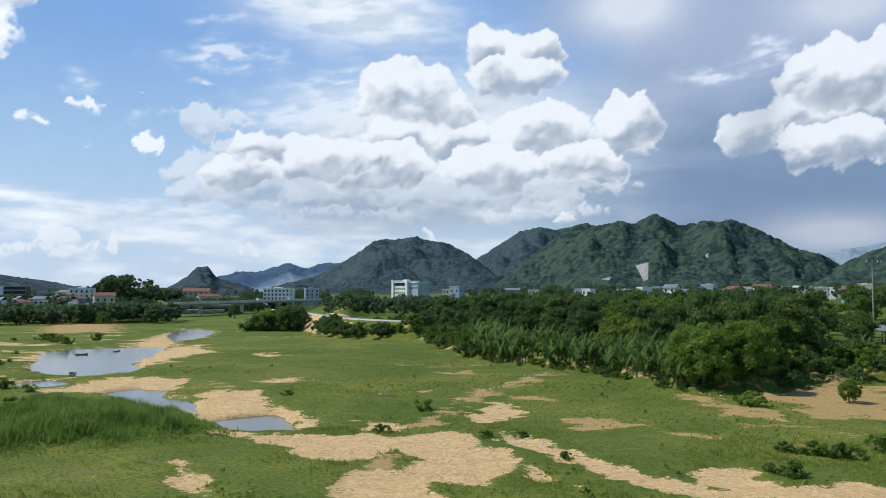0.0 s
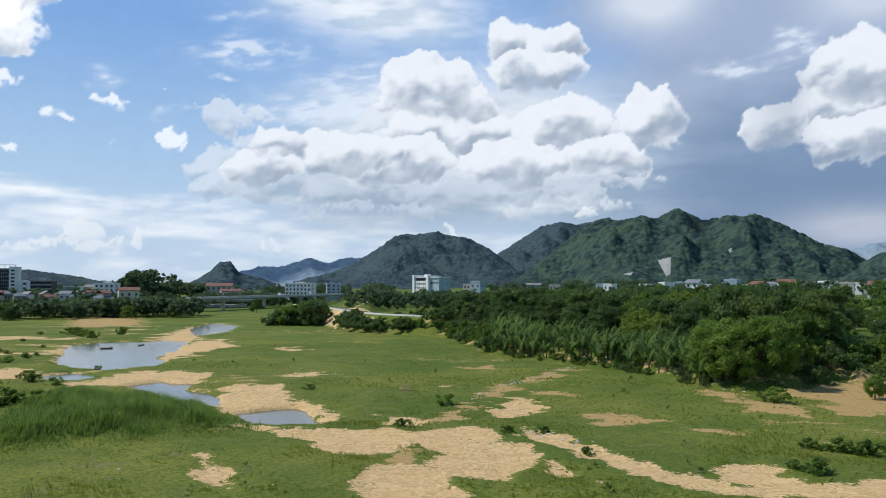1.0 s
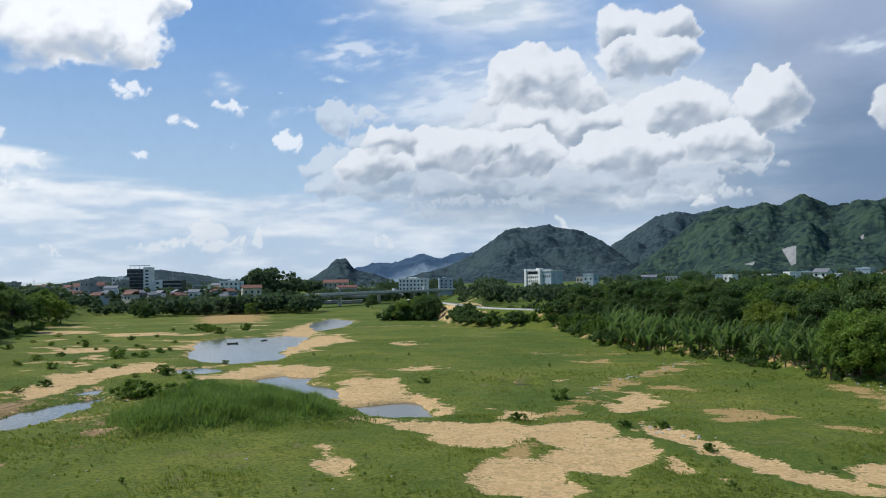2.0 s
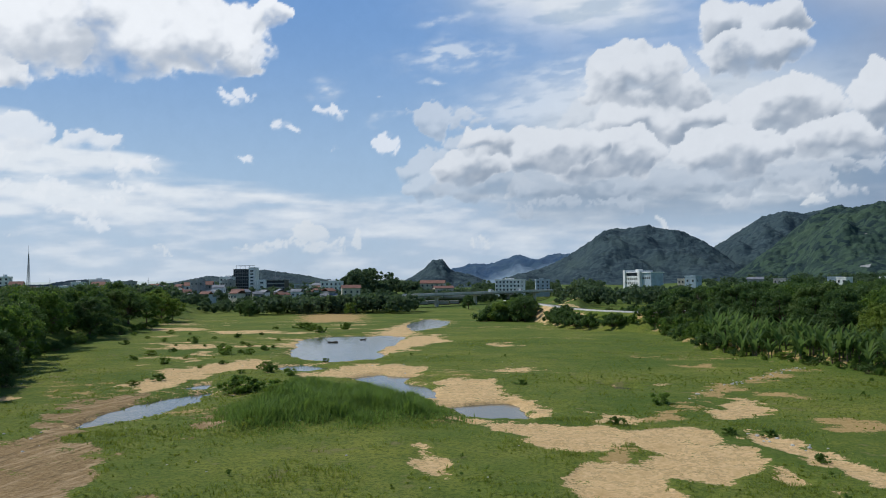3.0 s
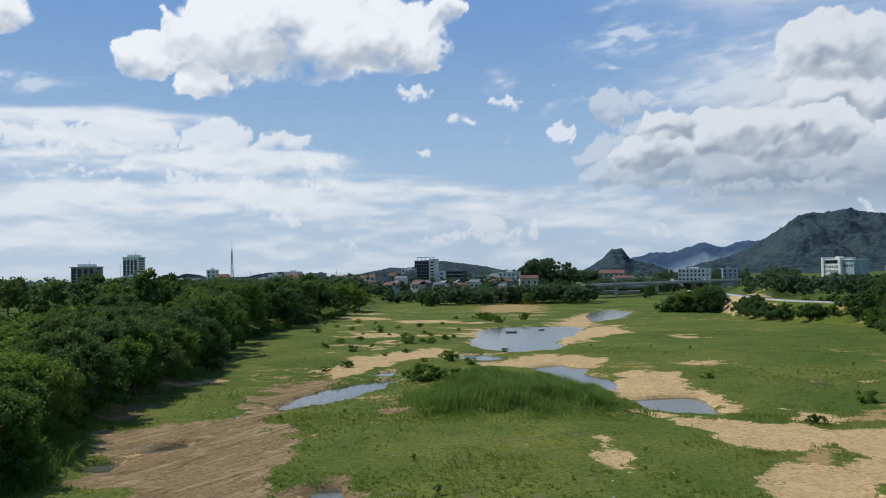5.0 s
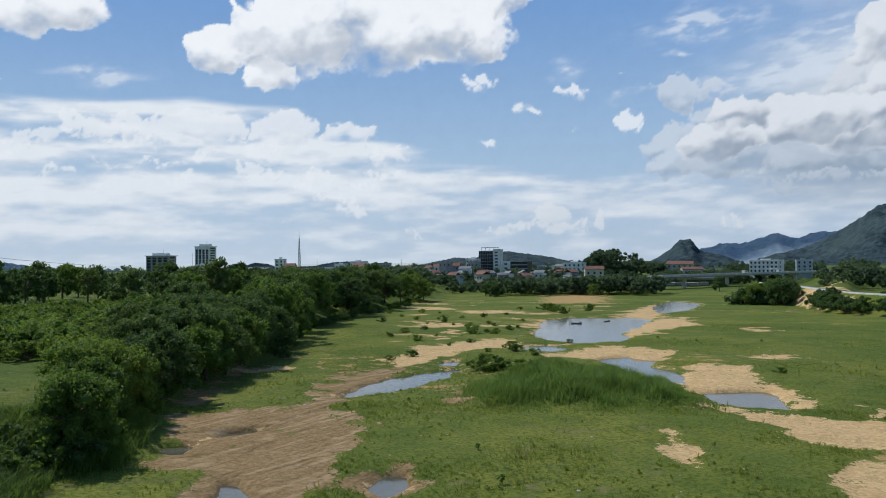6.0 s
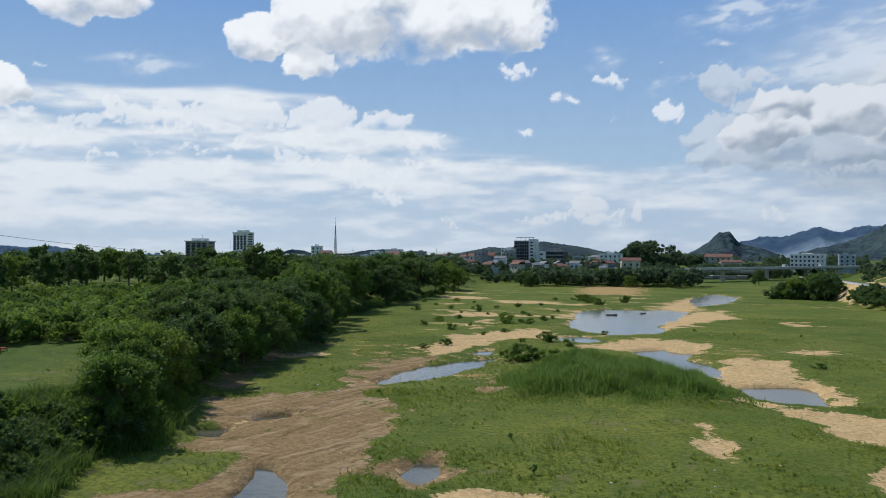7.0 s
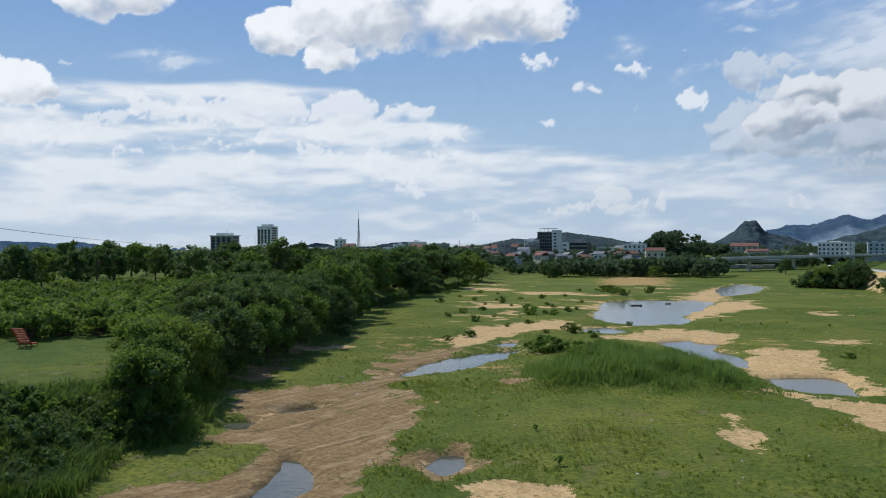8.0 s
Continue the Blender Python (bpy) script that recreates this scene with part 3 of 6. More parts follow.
def cloud_layer(az, el, heaps, soft, climb, seed):
    """Cover and sunlight of cumulus seen in each direction."""
    rng = np.random.default_rng(seed)
    wx = (fbm(az * 0.9, el * 0.9, seed, 6) - 0.5) * 1.2 + (fbm(az * 0.33, el * 0.33, seed + 70, 3) - 0.5) * 2.0
    wy = (fbm(az * 0.9, el * 0.9, seed + 50, 6) - 0.5) * 1.1 + (fbm(az * 0.33, el * 0.33, seed + 80, 3) - 0.5) * 1.5
    x, y = az + wx, el + wy
    az0, el0, step = az[0, 0], el[0, 0], az[0, 1] - az[0, 0]
    cover, tone, deep = np.zeros(az.shape), np.zeros(az.shape), fbm(az * 0.5, el * 0.7, seed + 9, 5)
    ragged = fbm(az * 3.2, el * 3.6, seed + 19, 4) - 0.5
    for heap in heaps:
        a, e, w, h = heap
        j0, j1 = int((a - w * 1.6 - 2 - az0) / step), int((a + w * 1.6 + 2 - az0) / step)
        i0, i1 = int((e - h * 1.6 - 2 - el0) / step), int((e + h * 1.8 + 2 - el0) / step)
        j0, i0, j1, i1 = max(j0, 0), max(i0, 0), min(j1, az.shape[1]), min(i1, az.shape[0])
        if j1 - j0 < 4 or i1 - i0 < 4:
            continue
        X, Y = x[i0:i1, j0:j1], y[i0:i1, j0:j1]
        dome = np.clip(1 - ((X - a) / (w * 0.98)) ** 2 - (np.where(Y > e, (Y - e) / h, (Y - e) / (h * 0.9))) ** 2, 0, None)
        body = dome * (2.2 if h > 1.1 else 0.5) * min(1.0, h)
        depth = np.where(dome > 0, 0.8 * h * np.sqrt(dome), -0.2)
        for px, py, pz, r in puffs(heap, rng):
            q0, q1 = int((px - r - 1.3 - az0) / step) - j0, int((px + r + 1.3 - az0) / step) - j0 + 1
            p0, p1 = int((py - r - 1.1 - el0) / step) - i0, int((py + r + 1.1 - el0) / step) - i0 + 1
            q0, p0 = max(q0, 0), max(p0, 0)
            if q1 <= q0 or p1 <= p0:
                continue
            d = ((X[p0:p1, q0:q1] - px) ** 2 + (Y[p0:p1, q0:q1] - py) ** 2) / (r * r)
            ball = np.clip(1 - d, 0, None)
            body[p0:p1, q0:q1] += ball * min(1.0, r * 1.5)
            depth[p0:p1, q0:q1] = np.maximum(depth[p0:p1, q0:q1], np.where(ball > 0, pz + r * 0.8 * np.sqrt(ball), -1.0))
        level = np.clip((Y - (e - h)) / (2 * h), -0.3, 1.3)
        z = blur(np.maximum(depth, -0.25), 1, 2)
        gy, gx = np.gradient(z, step)
        slope = (-gx * -0.62 + -gy * 0.78 + 0.45) / np.sqrt(gx * gx + gy * gy + 1.0)
        lump = blur(depth, 5, 2)
        gy, gx = np.gradient(lump, step)
        swell = (-gx * -0.62 + -gy * 0.78 + 0.4) / np.sqrt(gx * gx + gy * gy + 1.0)
        thin = 1 - np.exp(-body * 1.1)
        lit = 0.40 + 0.17 * slope + 0.22 * swell + 0.80 * (smooth(level, climb - 0.45, climb + 0.55) - 0.5) + 1.1 * (deep[i0:i1, j0:j1] - 0.5)
        lit = np.clip(lit, 0, 1) * thin + (1 - thin) * 0.85
        c = smooth(body + ragged[i0:i1, j0:j1] * 1.5 * np.minimum(body * 2, soft), 0.0, soft * (1.5 - 0.6 * level)) * smooth(level + 1.2 * (deep[i0:i1, j0:j1] - 0.5), -0.25, 0.45)
        old, old_tone = cover[i0:i1, j0:j1], tone[i0:i1, j0:j1]
        total = c + old * (1 - c)
        tone[i0:i1, j0:j1] = np.where(total > 1e-5, (lit * c + old_tone * old * (1 - c)) / np.maximum(total, 1e-5), 0)
        cover[i0:i1, j0:j1] = total
    return cover, tone


def build_clouds():
    step = 0.1
    az1, el1 = np.arange(-74, 40, step), np.arange(0.15, 27, step)
    az, el = np.meshgrid(az1, el1)
    rgb = np.zeros(az.shape + (3,))
    alpha = np.zeros(az.shape)

    def over(cover, colour):
        c = cover[..., None]
        keep = alpha * (1 - cover)
        out = keep + cover
        rgb[...] = np.where(out[..., None] > 1e-6, (rgb * keep[..., None] + colour * c) / np.maximum(out[..., None], 1e-6), rgb)
        alpha[...] = out

    def tint(low, high, f):
        return np.array(low) * (1 - f[..., None]) + np.array(high) * f[..., None]

    # clear air: pale at the horizon, deeper blue above
    air = smooth(el, 3.0, 21.0)
    over(np.full(az.shape, 0.94), tint((0.42, 0.58, 0.745), (0.195, 0.362, 0.665), air))
    # milky veil low down, and a streaked white sheet over the western half
    over(np.exp(-el / 3.4) * 0.85, tint((0.60, 0.685, 0.765), (0.50, 0.595, 0.69), smooth(az, -45, -20)))
    n = fbm(az * 0.10, el * 0.16, 81, 5)
    crest = np.interp(az, (-74, -60, -50, -44, -39, -34, -28, -20, -12, 0, 40), (10.6, 10.8, 10.6, 10.2, 9.2, 7.0, 6.2, 6.0, 6.2, 6.4, 5.0))
    streak = fbm(az * 0.09 + el * 0.10, el * 0.75 - az * 0.02, 71, 6)
    grain = fbm(az * 0.38, el * 1.5, 75, 5)
    sheet = smooth(crest - el + (n - 0.5) * 2.0 + (streak - 0.5) * 3.0, -0.5, 1.4)
    sheet = sheet * np.clip(0.74 + (streak - 0.5) * 1.5 + (grain - 0.5) * 1.2, 0.2, 1) * (1 - 0.6 * smooth(az, 2, 12))
    bright = np.clip(0.52 + (grain - 0.5) * 1.9 + (streak - 0.5) * 1.5 + smooth(el, 3, 8) * 0.25 - 0.32 * smooth(az, -44, -26), 0, 1)
    over(np.clip(sheet * 1.15, 0, 0.93), tint((0.55, 0.64, 0.75), (0.90, 0.92, 0.925), bright))
    # grey rain sheet over the hills
    rain = smooth(az + (n - 0.5) * 12 + (el - 10) * 0.15, 3.0, 17.0) * smooth(el, -1.0, 2.0)
    pale = smooth(el + (n - 0.5) * 9 + (streak - 0.5) * 7, 7, 17)
    over(rain * 0.96, tint((0.175, 0.255, 0.385), (0.345, 0.42, 0.56), pale))
    gap = np.exp(-((az - 26) / 4.5) ** 2 - ((el - 3.6) / 1.3) ** 2) * np.clip(0.4 + streak, 0, 1)
    over(np.clip(gap, 0, 0.85), np.array((0.50, 0.53, 0.60)))
    # a bright sheet behind the heaps and above them
    back = np.exp(-(np.abs(az - 0.5) / 11.5) ** 3 - ((el - 9.0) / 5.0) ** 4) * (0.50 + 0.9 * n)
    over(np.clip(back * 1.4, 0, 0.92), tint((0.31, 0.39, 0.485), (0.70, 0.745, 0.785), smooth(el + (streak - 0.5) * 8 + (grain - 0.5) * 10, 4.5, 12.0)))
    high = np.exp(-((az + 5.0 - (18 - el) * 1.2) / 7.0) ** 2 - ((el - 19.5) / 3.0) ** 2) * (0.45 + 1.1 * fbm(az * 0.22, el * 0.45, 97, 5))
    over(np.clip(high * 1.2, 0, 0.93), tint((0.58, 0.66, 0.74), (0.84, 0.865, 0.88), smooth(grain, 0.35, 0.65)))
    for a, e, w, h, glow in ((13.2, 19.2, 3.2, 2.0, 0.80), (27.0, 17.8, 3.5, 1.6, 0.6)):
        over(np.clip(np.exp(-((az - a) / w) ** 2 - ((el - e) / h) ** 2) * (0.5 + n), 0, 0.9) * glow, np.array((0.76, 0.79, 0.83)))
    # torn thin wisps
    wx, wy = (fbm(az * 0.5, el * 0.7, 61, 5) - 0.5) * 3.2, (fbm(az * 0.5, el * 0.7, 63, 5) - 0.5) * 1.6
    thread = fbm(az * 0.7 + el * 0.7, el * 2.6 - az * 0.5, 65, 5)
    wisp = np.zeros(az.shape)
    for a, e, w, h in WISPS:
        wisp = np.maximum(wisp, np.exp(-(((az + wx - a) / w) ** 2 + ((el + wy - e - (az - a) * 0.05) / h) ** 2) * 1.3))
    over(np.clip(wisp * (0.25 + 1.6 * smooth(thread, 0.30, 0.70)), 0, 1) * 0.72, np.array((0.74, 0.80, 0.87)))
    rng = np.random.default_rng(5)
    crowd = [(rng.uniform(-17, 13), rng.uniform(5.4, 11.5), rng.uniform(1.4, 3.4), rng.uniform(0.7, 1.6)) for _ in range(34)]
    cover, tone = cloud_layer(az, el, crowd, 0.8, 0.35, 15)
    over(cover * 0.62, tint((0.30, 0.37, 0.46), (0.76, 0.79, 0.82), smooth(tone, 0.12, 0.88)))
    fleece = [(a, float(np.interp(a, (-74, -60, -44, -36), (8.8, 9.2, 8.6, 6.2))) - rng.uniform(0, 3.5), rng.uniform(0.8, 2.2), rng.uniform(0.3, 0.75)) for a in np.arange(-73, -36, 1.1)]
    cover, tone = cloud_layer(az, el, fleece, 0.7, 0.2, 19)
    over(cover * 0.7, tint((0.60, 0.67, 0.76), (0.93, 0.94, 0.94), smooth(tone, 0.12, 0.8)))
    for heaps, dark, lit, soft, climb, most, seed in LAYERS:
        cover, tone = cloud_layer(az, el, heaps, soft, climb, seed)
        far = smooth(az, 17.5, 22.5) * (1 - smooth(az, 21.5, 24.0)) if heaps is HEAPS else np.zeros(az.shape)
        shown = tint(dark, lit, smooth(tone, 0.12, 0.88) * (1 - 0.55 * far))
        over(cover * most, shown)
    # the air in front of the low clouds
    veil = (np.exp(-el / 3.0) * 0.60 * (1 - 0.8 * smooth(az, 4, 14)))[..., None]
    rgb[...] = rgb * (1 - veil) + tint((0.585, 0.675, 0.76), (0.49, 0.585, 0.68), smooth(az, -45, -20)) * veil
    edge = smooth(el, 26.5, 23.5) * smooth(az, -73.5, -68) * smooth(az, 39.5, 35)
    alpha[...] = alpha * np.where(edge > 0, edge, 0)
    A, E = np.radians(az.ravel()), np.radians(el.ravel())
    R = 4920.0
    verts = np.stack([R * np.sin(A) * np.cos(E), R * np.cos(A) * np.cos(E), EYE + R * np.sin(E)], 1)
    r, c = az.shape
    i, j = np.meshgrid(np.arange(r - 1), np.arange(c - 1), indexing="ij")
    me = mesh_from("clouds", verts, np.stack([i * c + j, (i + 1) * c + j, (i + 1) * c + j + 1, i * c + j + 1], -1).reshape(-1, 4))
    me.polygons.foreach_set("use_smooth", np.ones(len(me.polygons), bool))
    me.attributes.new("vapour", "FLOAT_COLOR", "POINT").data.foreach_set(
        "color", np.concatenate([rgb.reshape(-1, 3), alpha.reshape(-1, 1)], 1).astype(np.float32).ravel())
    m, g = material("cloud_vapour")
    att = g.add("ShaderNodeAttribute", attribute_name="vapour")
    p = g.vec("MULTIPLY", position(g), (0.001, 0.001, 0.001))
    fine = g.math("SUBTRACT", g.noise(p, 11.0, 6.0, 0.68).outputs[0], 0.5)
    cover = g.math("ADD", att.outputs["Alpha"], g.math("MULTIPLY", fine, g.math("MULTIPLY", g.math("MULTIPLY", att.outputs["Alpha"], g.math("SUBTRACT", 1.0, att.outputs["Alpha"])), 1.6)), clamp=True)
    tone = g.math("ADD", 1.0, g.math("MULTIPLY", fine, 0.10))
    glow = g.add("ShaderNodeEmission", {0: att.outputs["Color"], 1: tone}).outputs[0]
    clear = g.add("ShaderNodeBsdfTransparent").outputs[0]
    g.add("ShaderNodeOutputMaterial", {0: g.add("ShaderNodeMixShader", {0: cover, 1: clear, 2: glow}).outputs[0]})
    m.cycles.emission_sampling = "NONE"
    me.materials.append(m)
    tagged(new("backdrop", me), "summer sky with heaped white cumulus and grey rain cloud", "sky", kind="structure")


build_clouds()


# ---- hills ----
def hill_range(name, crest, distance, depth, mat, label, bumps=8.0, gully=0.30, seed=1, step=0.09, rows=56, rugged=60.0, scars=()):
    """A wooded ridge whose skyline passes through crest (azimuth, elevation in degrees, seen from the bridge)."""
    az = np.arange(crest[0][0], crest[-1][0], step)
    ca, ce = np.array([c[0] for c in crest]), np.array([c[1] for c in crest])
    el = np.interp(az, ca, ce)
    width = 19 if len(az) > 200 else 9
    k = np.hanning(width)
    el = np.convolve(np.pad(el, width // 2, mode="edge"), k / k.sum(), mode="valid")
    top = EYE + np.tan(np.radians(el)) * distance
    v = np.concatenate([np.linspace(0, 1, rows), np.linspace(1.05, 1.6, 8)])
    A, V = np.meshgrid(az, v)
    H = np.broadcast_to(top, A.shape)
    D = distance - depth * (1 - V)
    along = np.radians(A) * distance
    spur = (fbm(along / (depth * 0.20) + V * 0.9, V * 0.8 + seed, seed, 4) - 0.5) * 2
    shape = np.where(V <= 1, np.sin(np.clip(V, 0, 1) * math.pi / 2) ** 1.15, 1 - (V - 1) ** 2 * 1.5)
    inner = np.clip(V * (1 - V) * 4, 0, 1)
    Z = 2 + (H - 2) * np.clip(shape + gully * spur * inner, 0, None)
    D = D + spur * depth * 0.10 * np.clip(V, 0, 1) * (V < 1.02)
    canopy = fbm(along / 60.0, D / 60.0, seed + 40, 4) * 0.6 + cells(along / 13.0, D / 13.0, seed + 60) * 0.8 - 0.15
    humps = cells(along / 150.0 + V, D / 170.0, seed + 70) * 0.66 + cells(along / 62.0 + fbm(along / 90.0, D / 90.0, seed) * 1.5, D / 75.0, seed + 80) * 0.28 + 0.03
    Z = Z + (humps - 0.52) * rugged * np.clip(V * 3, 0, 1) * np.where(V > 0.9, 0.45, 1.0)
    Z = Z + (canopy - 0.55) * bumps * np.clip(V * 4, 0, 1)
    # keep the skyline where the crest is, but for its trees
    peak = np.degrees(np.arctan2(Z - EYE, D)).max(axis=0)
    wide = np.hanning(15)
    peak = np.convolve(np.pad(peak, 7, mode="edge"), wide / wide.sum(), mode="valid")
    fix = np.tan(np.radians(np.maximum(el, 0.02))) / np.tan(np.radians(np.maximum(peak, 0.02)))
    Z = np.where(Z > EYE, EYE + (Z - EYE) * np.clip(fix, 0.3, 1.6), Z)
    X, Y = D * np.sin(np.radians(A)), D * np.cos(np.radians(A))
    r, c = A.shape
    i, j = np.meshgrid(np.arange(r - 1), np.arange(c - 1), indexing="ij")
    faces = np.stack([i * c + j, i * c + j + 1, (i + 1) * c + j + 1, (i + 1) * c + j], -1).reshape(-1, 4)
    me = mesh_from(name, np.stack([X.ravel(), Y.ravel(), Z.ravel()], 1), faces)
    me.materials.append(mat)
    bare = np.zeros(A.size)
    lift = np.degrees(np.arctan2(Z - EYE, D))
    for scar in scars:
        bare = np.maximum(bare, smooth(inside(A.ravel(), lift.ravel(), scar), -0.04, 0.06))
    me.attributes.new("rock", "FLOAT", "POINT").data.foreach_set("value", bare.astype(np.float32))
    me.polygons.foreach_set("use_smooth", np.ones(len(me.polygons), bool))
    return tagged(new(name, me), label, "hill", kind="structure")


hill_range("hill", [(3.44, 0.16), (4.84, 1.2), (6.23, 2.27), (8.61, 4.16), (9.79, 4.62), (10.95, 4.41), (12.5, 4.77), (13.26, 4.45), (14.02, 4.9), (14.78, 5.23), (15.52, 4.79), (16.44, 4.31), (18.1, 4.65), (18.82, 4.48), (19.54, 4.76), (20.42, 4.36), (21.29, 4.0), (22.66, 3.22), (23.66, 2.64), (25.32, 2.18), (26.59, 1.15), (27.21, 0.25)],
           2100, 750, FOREST_FAINT_HAZE, "steep limestone hill under dense green forest", seed=3, rows=150, step=0.07, rugged=75.0, scars=[[(13.38, 1.64), (14.28, 1.87), (14.23, 0.66), (13.93, 0.55)], [(17.92, 2.37), (18.21, 2.48), (18.13, 1.98)], [(10.99, 0.71), (11.76, 0.87), (11.61, 0.59)]])
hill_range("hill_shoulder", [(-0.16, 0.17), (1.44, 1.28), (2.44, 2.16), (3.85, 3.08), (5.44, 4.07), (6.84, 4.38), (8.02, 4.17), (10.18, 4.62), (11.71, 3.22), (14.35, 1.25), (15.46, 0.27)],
           2900, 800, FOREST_FAR_HAZE, "dark wooded ridge behind the limestone hill", seed=5)
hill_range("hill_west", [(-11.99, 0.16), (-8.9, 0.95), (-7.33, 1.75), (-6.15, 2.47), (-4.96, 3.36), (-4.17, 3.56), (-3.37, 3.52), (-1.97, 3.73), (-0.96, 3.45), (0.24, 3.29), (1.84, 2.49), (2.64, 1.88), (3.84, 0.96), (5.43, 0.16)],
           2600, 800, FOREST_FAR_HAZE, "rounded wooded limestone hill in light haze", seed=7)
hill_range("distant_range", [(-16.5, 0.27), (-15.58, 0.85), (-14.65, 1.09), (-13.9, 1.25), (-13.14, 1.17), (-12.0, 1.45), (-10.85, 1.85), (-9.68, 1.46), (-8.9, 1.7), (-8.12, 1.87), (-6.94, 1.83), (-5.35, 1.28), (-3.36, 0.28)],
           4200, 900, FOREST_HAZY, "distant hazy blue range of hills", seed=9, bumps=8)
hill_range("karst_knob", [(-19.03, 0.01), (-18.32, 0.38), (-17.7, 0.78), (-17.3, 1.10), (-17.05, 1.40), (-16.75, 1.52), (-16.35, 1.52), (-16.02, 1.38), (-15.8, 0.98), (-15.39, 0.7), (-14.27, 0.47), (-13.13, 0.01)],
           1500, 260, FOREST_FAR_HAZE, "small steep karst knob covered with trees", seed=11, rows=40, rugged=14.0)
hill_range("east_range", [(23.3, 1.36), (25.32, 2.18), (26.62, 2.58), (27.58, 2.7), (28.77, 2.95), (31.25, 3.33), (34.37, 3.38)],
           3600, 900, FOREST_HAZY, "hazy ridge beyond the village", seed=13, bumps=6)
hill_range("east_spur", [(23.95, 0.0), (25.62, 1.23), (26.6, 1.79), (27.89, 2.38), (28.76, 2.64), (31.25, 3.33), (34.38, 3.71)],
           1700, 500, FOREST_FAINT_HAZE, "green wooded spur above the village", seed=15)
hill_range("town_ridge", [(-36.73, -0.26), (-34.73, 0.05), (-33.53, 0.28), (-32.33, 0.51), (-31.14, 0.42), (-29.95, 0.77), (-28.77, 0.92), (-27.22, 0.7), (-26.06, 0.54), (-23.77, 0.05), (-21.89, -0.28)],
           2800, 500, FOREST_FAR_HAZE, "low wooded ridge behind the town", seed=17, rugged=25.0)
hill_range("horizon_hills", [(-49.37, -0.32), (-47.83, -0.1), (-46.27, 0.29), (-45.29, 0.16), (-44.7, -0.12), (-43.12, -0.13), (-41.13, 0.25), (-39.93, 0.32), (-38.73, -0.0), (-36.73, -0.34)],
           3300, 500, FOREST_FAR_HAZE, "low hills on the horizon", seed=19, rugged=25.0)
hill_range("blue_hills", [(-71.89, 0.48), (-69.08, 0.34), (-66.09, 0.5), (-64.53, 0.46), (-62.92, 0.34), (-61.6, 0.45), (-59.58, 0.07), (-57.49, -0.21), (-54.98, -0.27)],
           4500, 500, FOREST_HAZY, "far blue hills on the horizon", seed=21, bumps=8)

# ---- plants ----
def thing(name, label, category, group="", kind="", at=None):
    ob = new(name)
    ob.empty_display_size = 0.3
    if at is not None:
        ob.matrix_basis = at
    return tagged(ob, label, category, group, kind)


def part(name, me, mat, parent, label=""):
    """One mesh object under a thing or a part."""
    if isinstance(me, bmesh.types.BMesh):
        bm, me = me, bpy.data.meshes.new(name)
        bm.to_mesh(me)
        bm.free()
    if mat is not None and not me.materials:
        me.materials.append(mat)
    ob = new(name, me)
    ob.parent = parent
    return tagged(ob, label) if label else ob


def soup(pieces):
    """Joins (corners, triangles) pieces."""
    vs, fs, n = [], [], 0
    for v, f in pieces:
        vs.append(v)
        fs.append(np.asarray(f) + n)
        n += len(v)
    return np.concatenate(vs), np.concatenate(fs)


def unit(v):
    return v / np.maximum(np.linalg.norm(v, axis=-1, keepdims=True), 1e-9)


def leaves(rng, centres, radii, each, size, flat=0.75, spread=0.8):
    """Small bent leaves on the outside of clumps."""
    c, r = np.repeat(centres, each, 0), np.repeat(radii, each)
    d = unit(rng.normal(size=(len(c), 3)) + (0, 0, 0.25))
    p = c + d * (r * rng.uniform(0.35, 1.0, len(c)) ** 0.6 * 1.22)[:, None] * (1, 1, flat)
    n = unit(d + rng.normal(size=d.shape) * spread)
    t = unit(np.cross(n, rng.normal(size=n.shape)))
    b = np.cross(n, t)
    s = (size * rng.uniform(0.6, 1.3, len(c)))[:, None]
    tip = p + t * s + n * s * -0.18
    v = np.stack([p - t * s * 0.7, p + b * s * 0.5, tip, p - b * s * 0.5], 1).reshape(-1, 3)
    k = np.arange(len(c))[:, None] * 4
    f = np.concatenate([k + (0, 1, 2), k + (0, 2, 3)], 0)
    return v, f


BALL = bmesh.new()
bmesh.ops.create_icosphere(BALL, subdivisions=1, radius=1.0)
BALL_V = np.array([v.co[:] for v in BALL.verts])
BALL_F = np.array([[v.index for v in f.verts] for f in BALL.faces])
BALL.free()


def cores(rng, centres, radii, flat=0.75, fill=0.55):
    """Solid filler lumps added inside the clumps, in leaf colour, to close the crown."""
    out = []
    for c, r in zip(centres, radii):
        out.append((c + BALL_V * rng.uniform(0.85, 1.15, (len(BALL_V), 1)) * r * fill * np.array((1, 1, flat)), BALL_F))
    return soup(out)


def tube(a, b, ra, rb, n=6):
    a, b = np.asarray(a, float), np.asarray(b, float)
    d = unit(b - a)
    u = unit(np.cross(d, (0.3, 0.9, 0.2)))
    w = np.cross(d, u)
    q = np.arange(n) * 2 * math.pi / n
    ring = np.cos(q)[:, None] * u + np.sin(q)[:, None] * w
    v = np.concatenate([a + ring * ra, b + ring * rb])
    i = np.arange(n)
    j = (i + 1) % n
    return v, np.concatenate([np.stack([i, j, j + n], 1), np.stack([i, j + n, i + n], 1)])


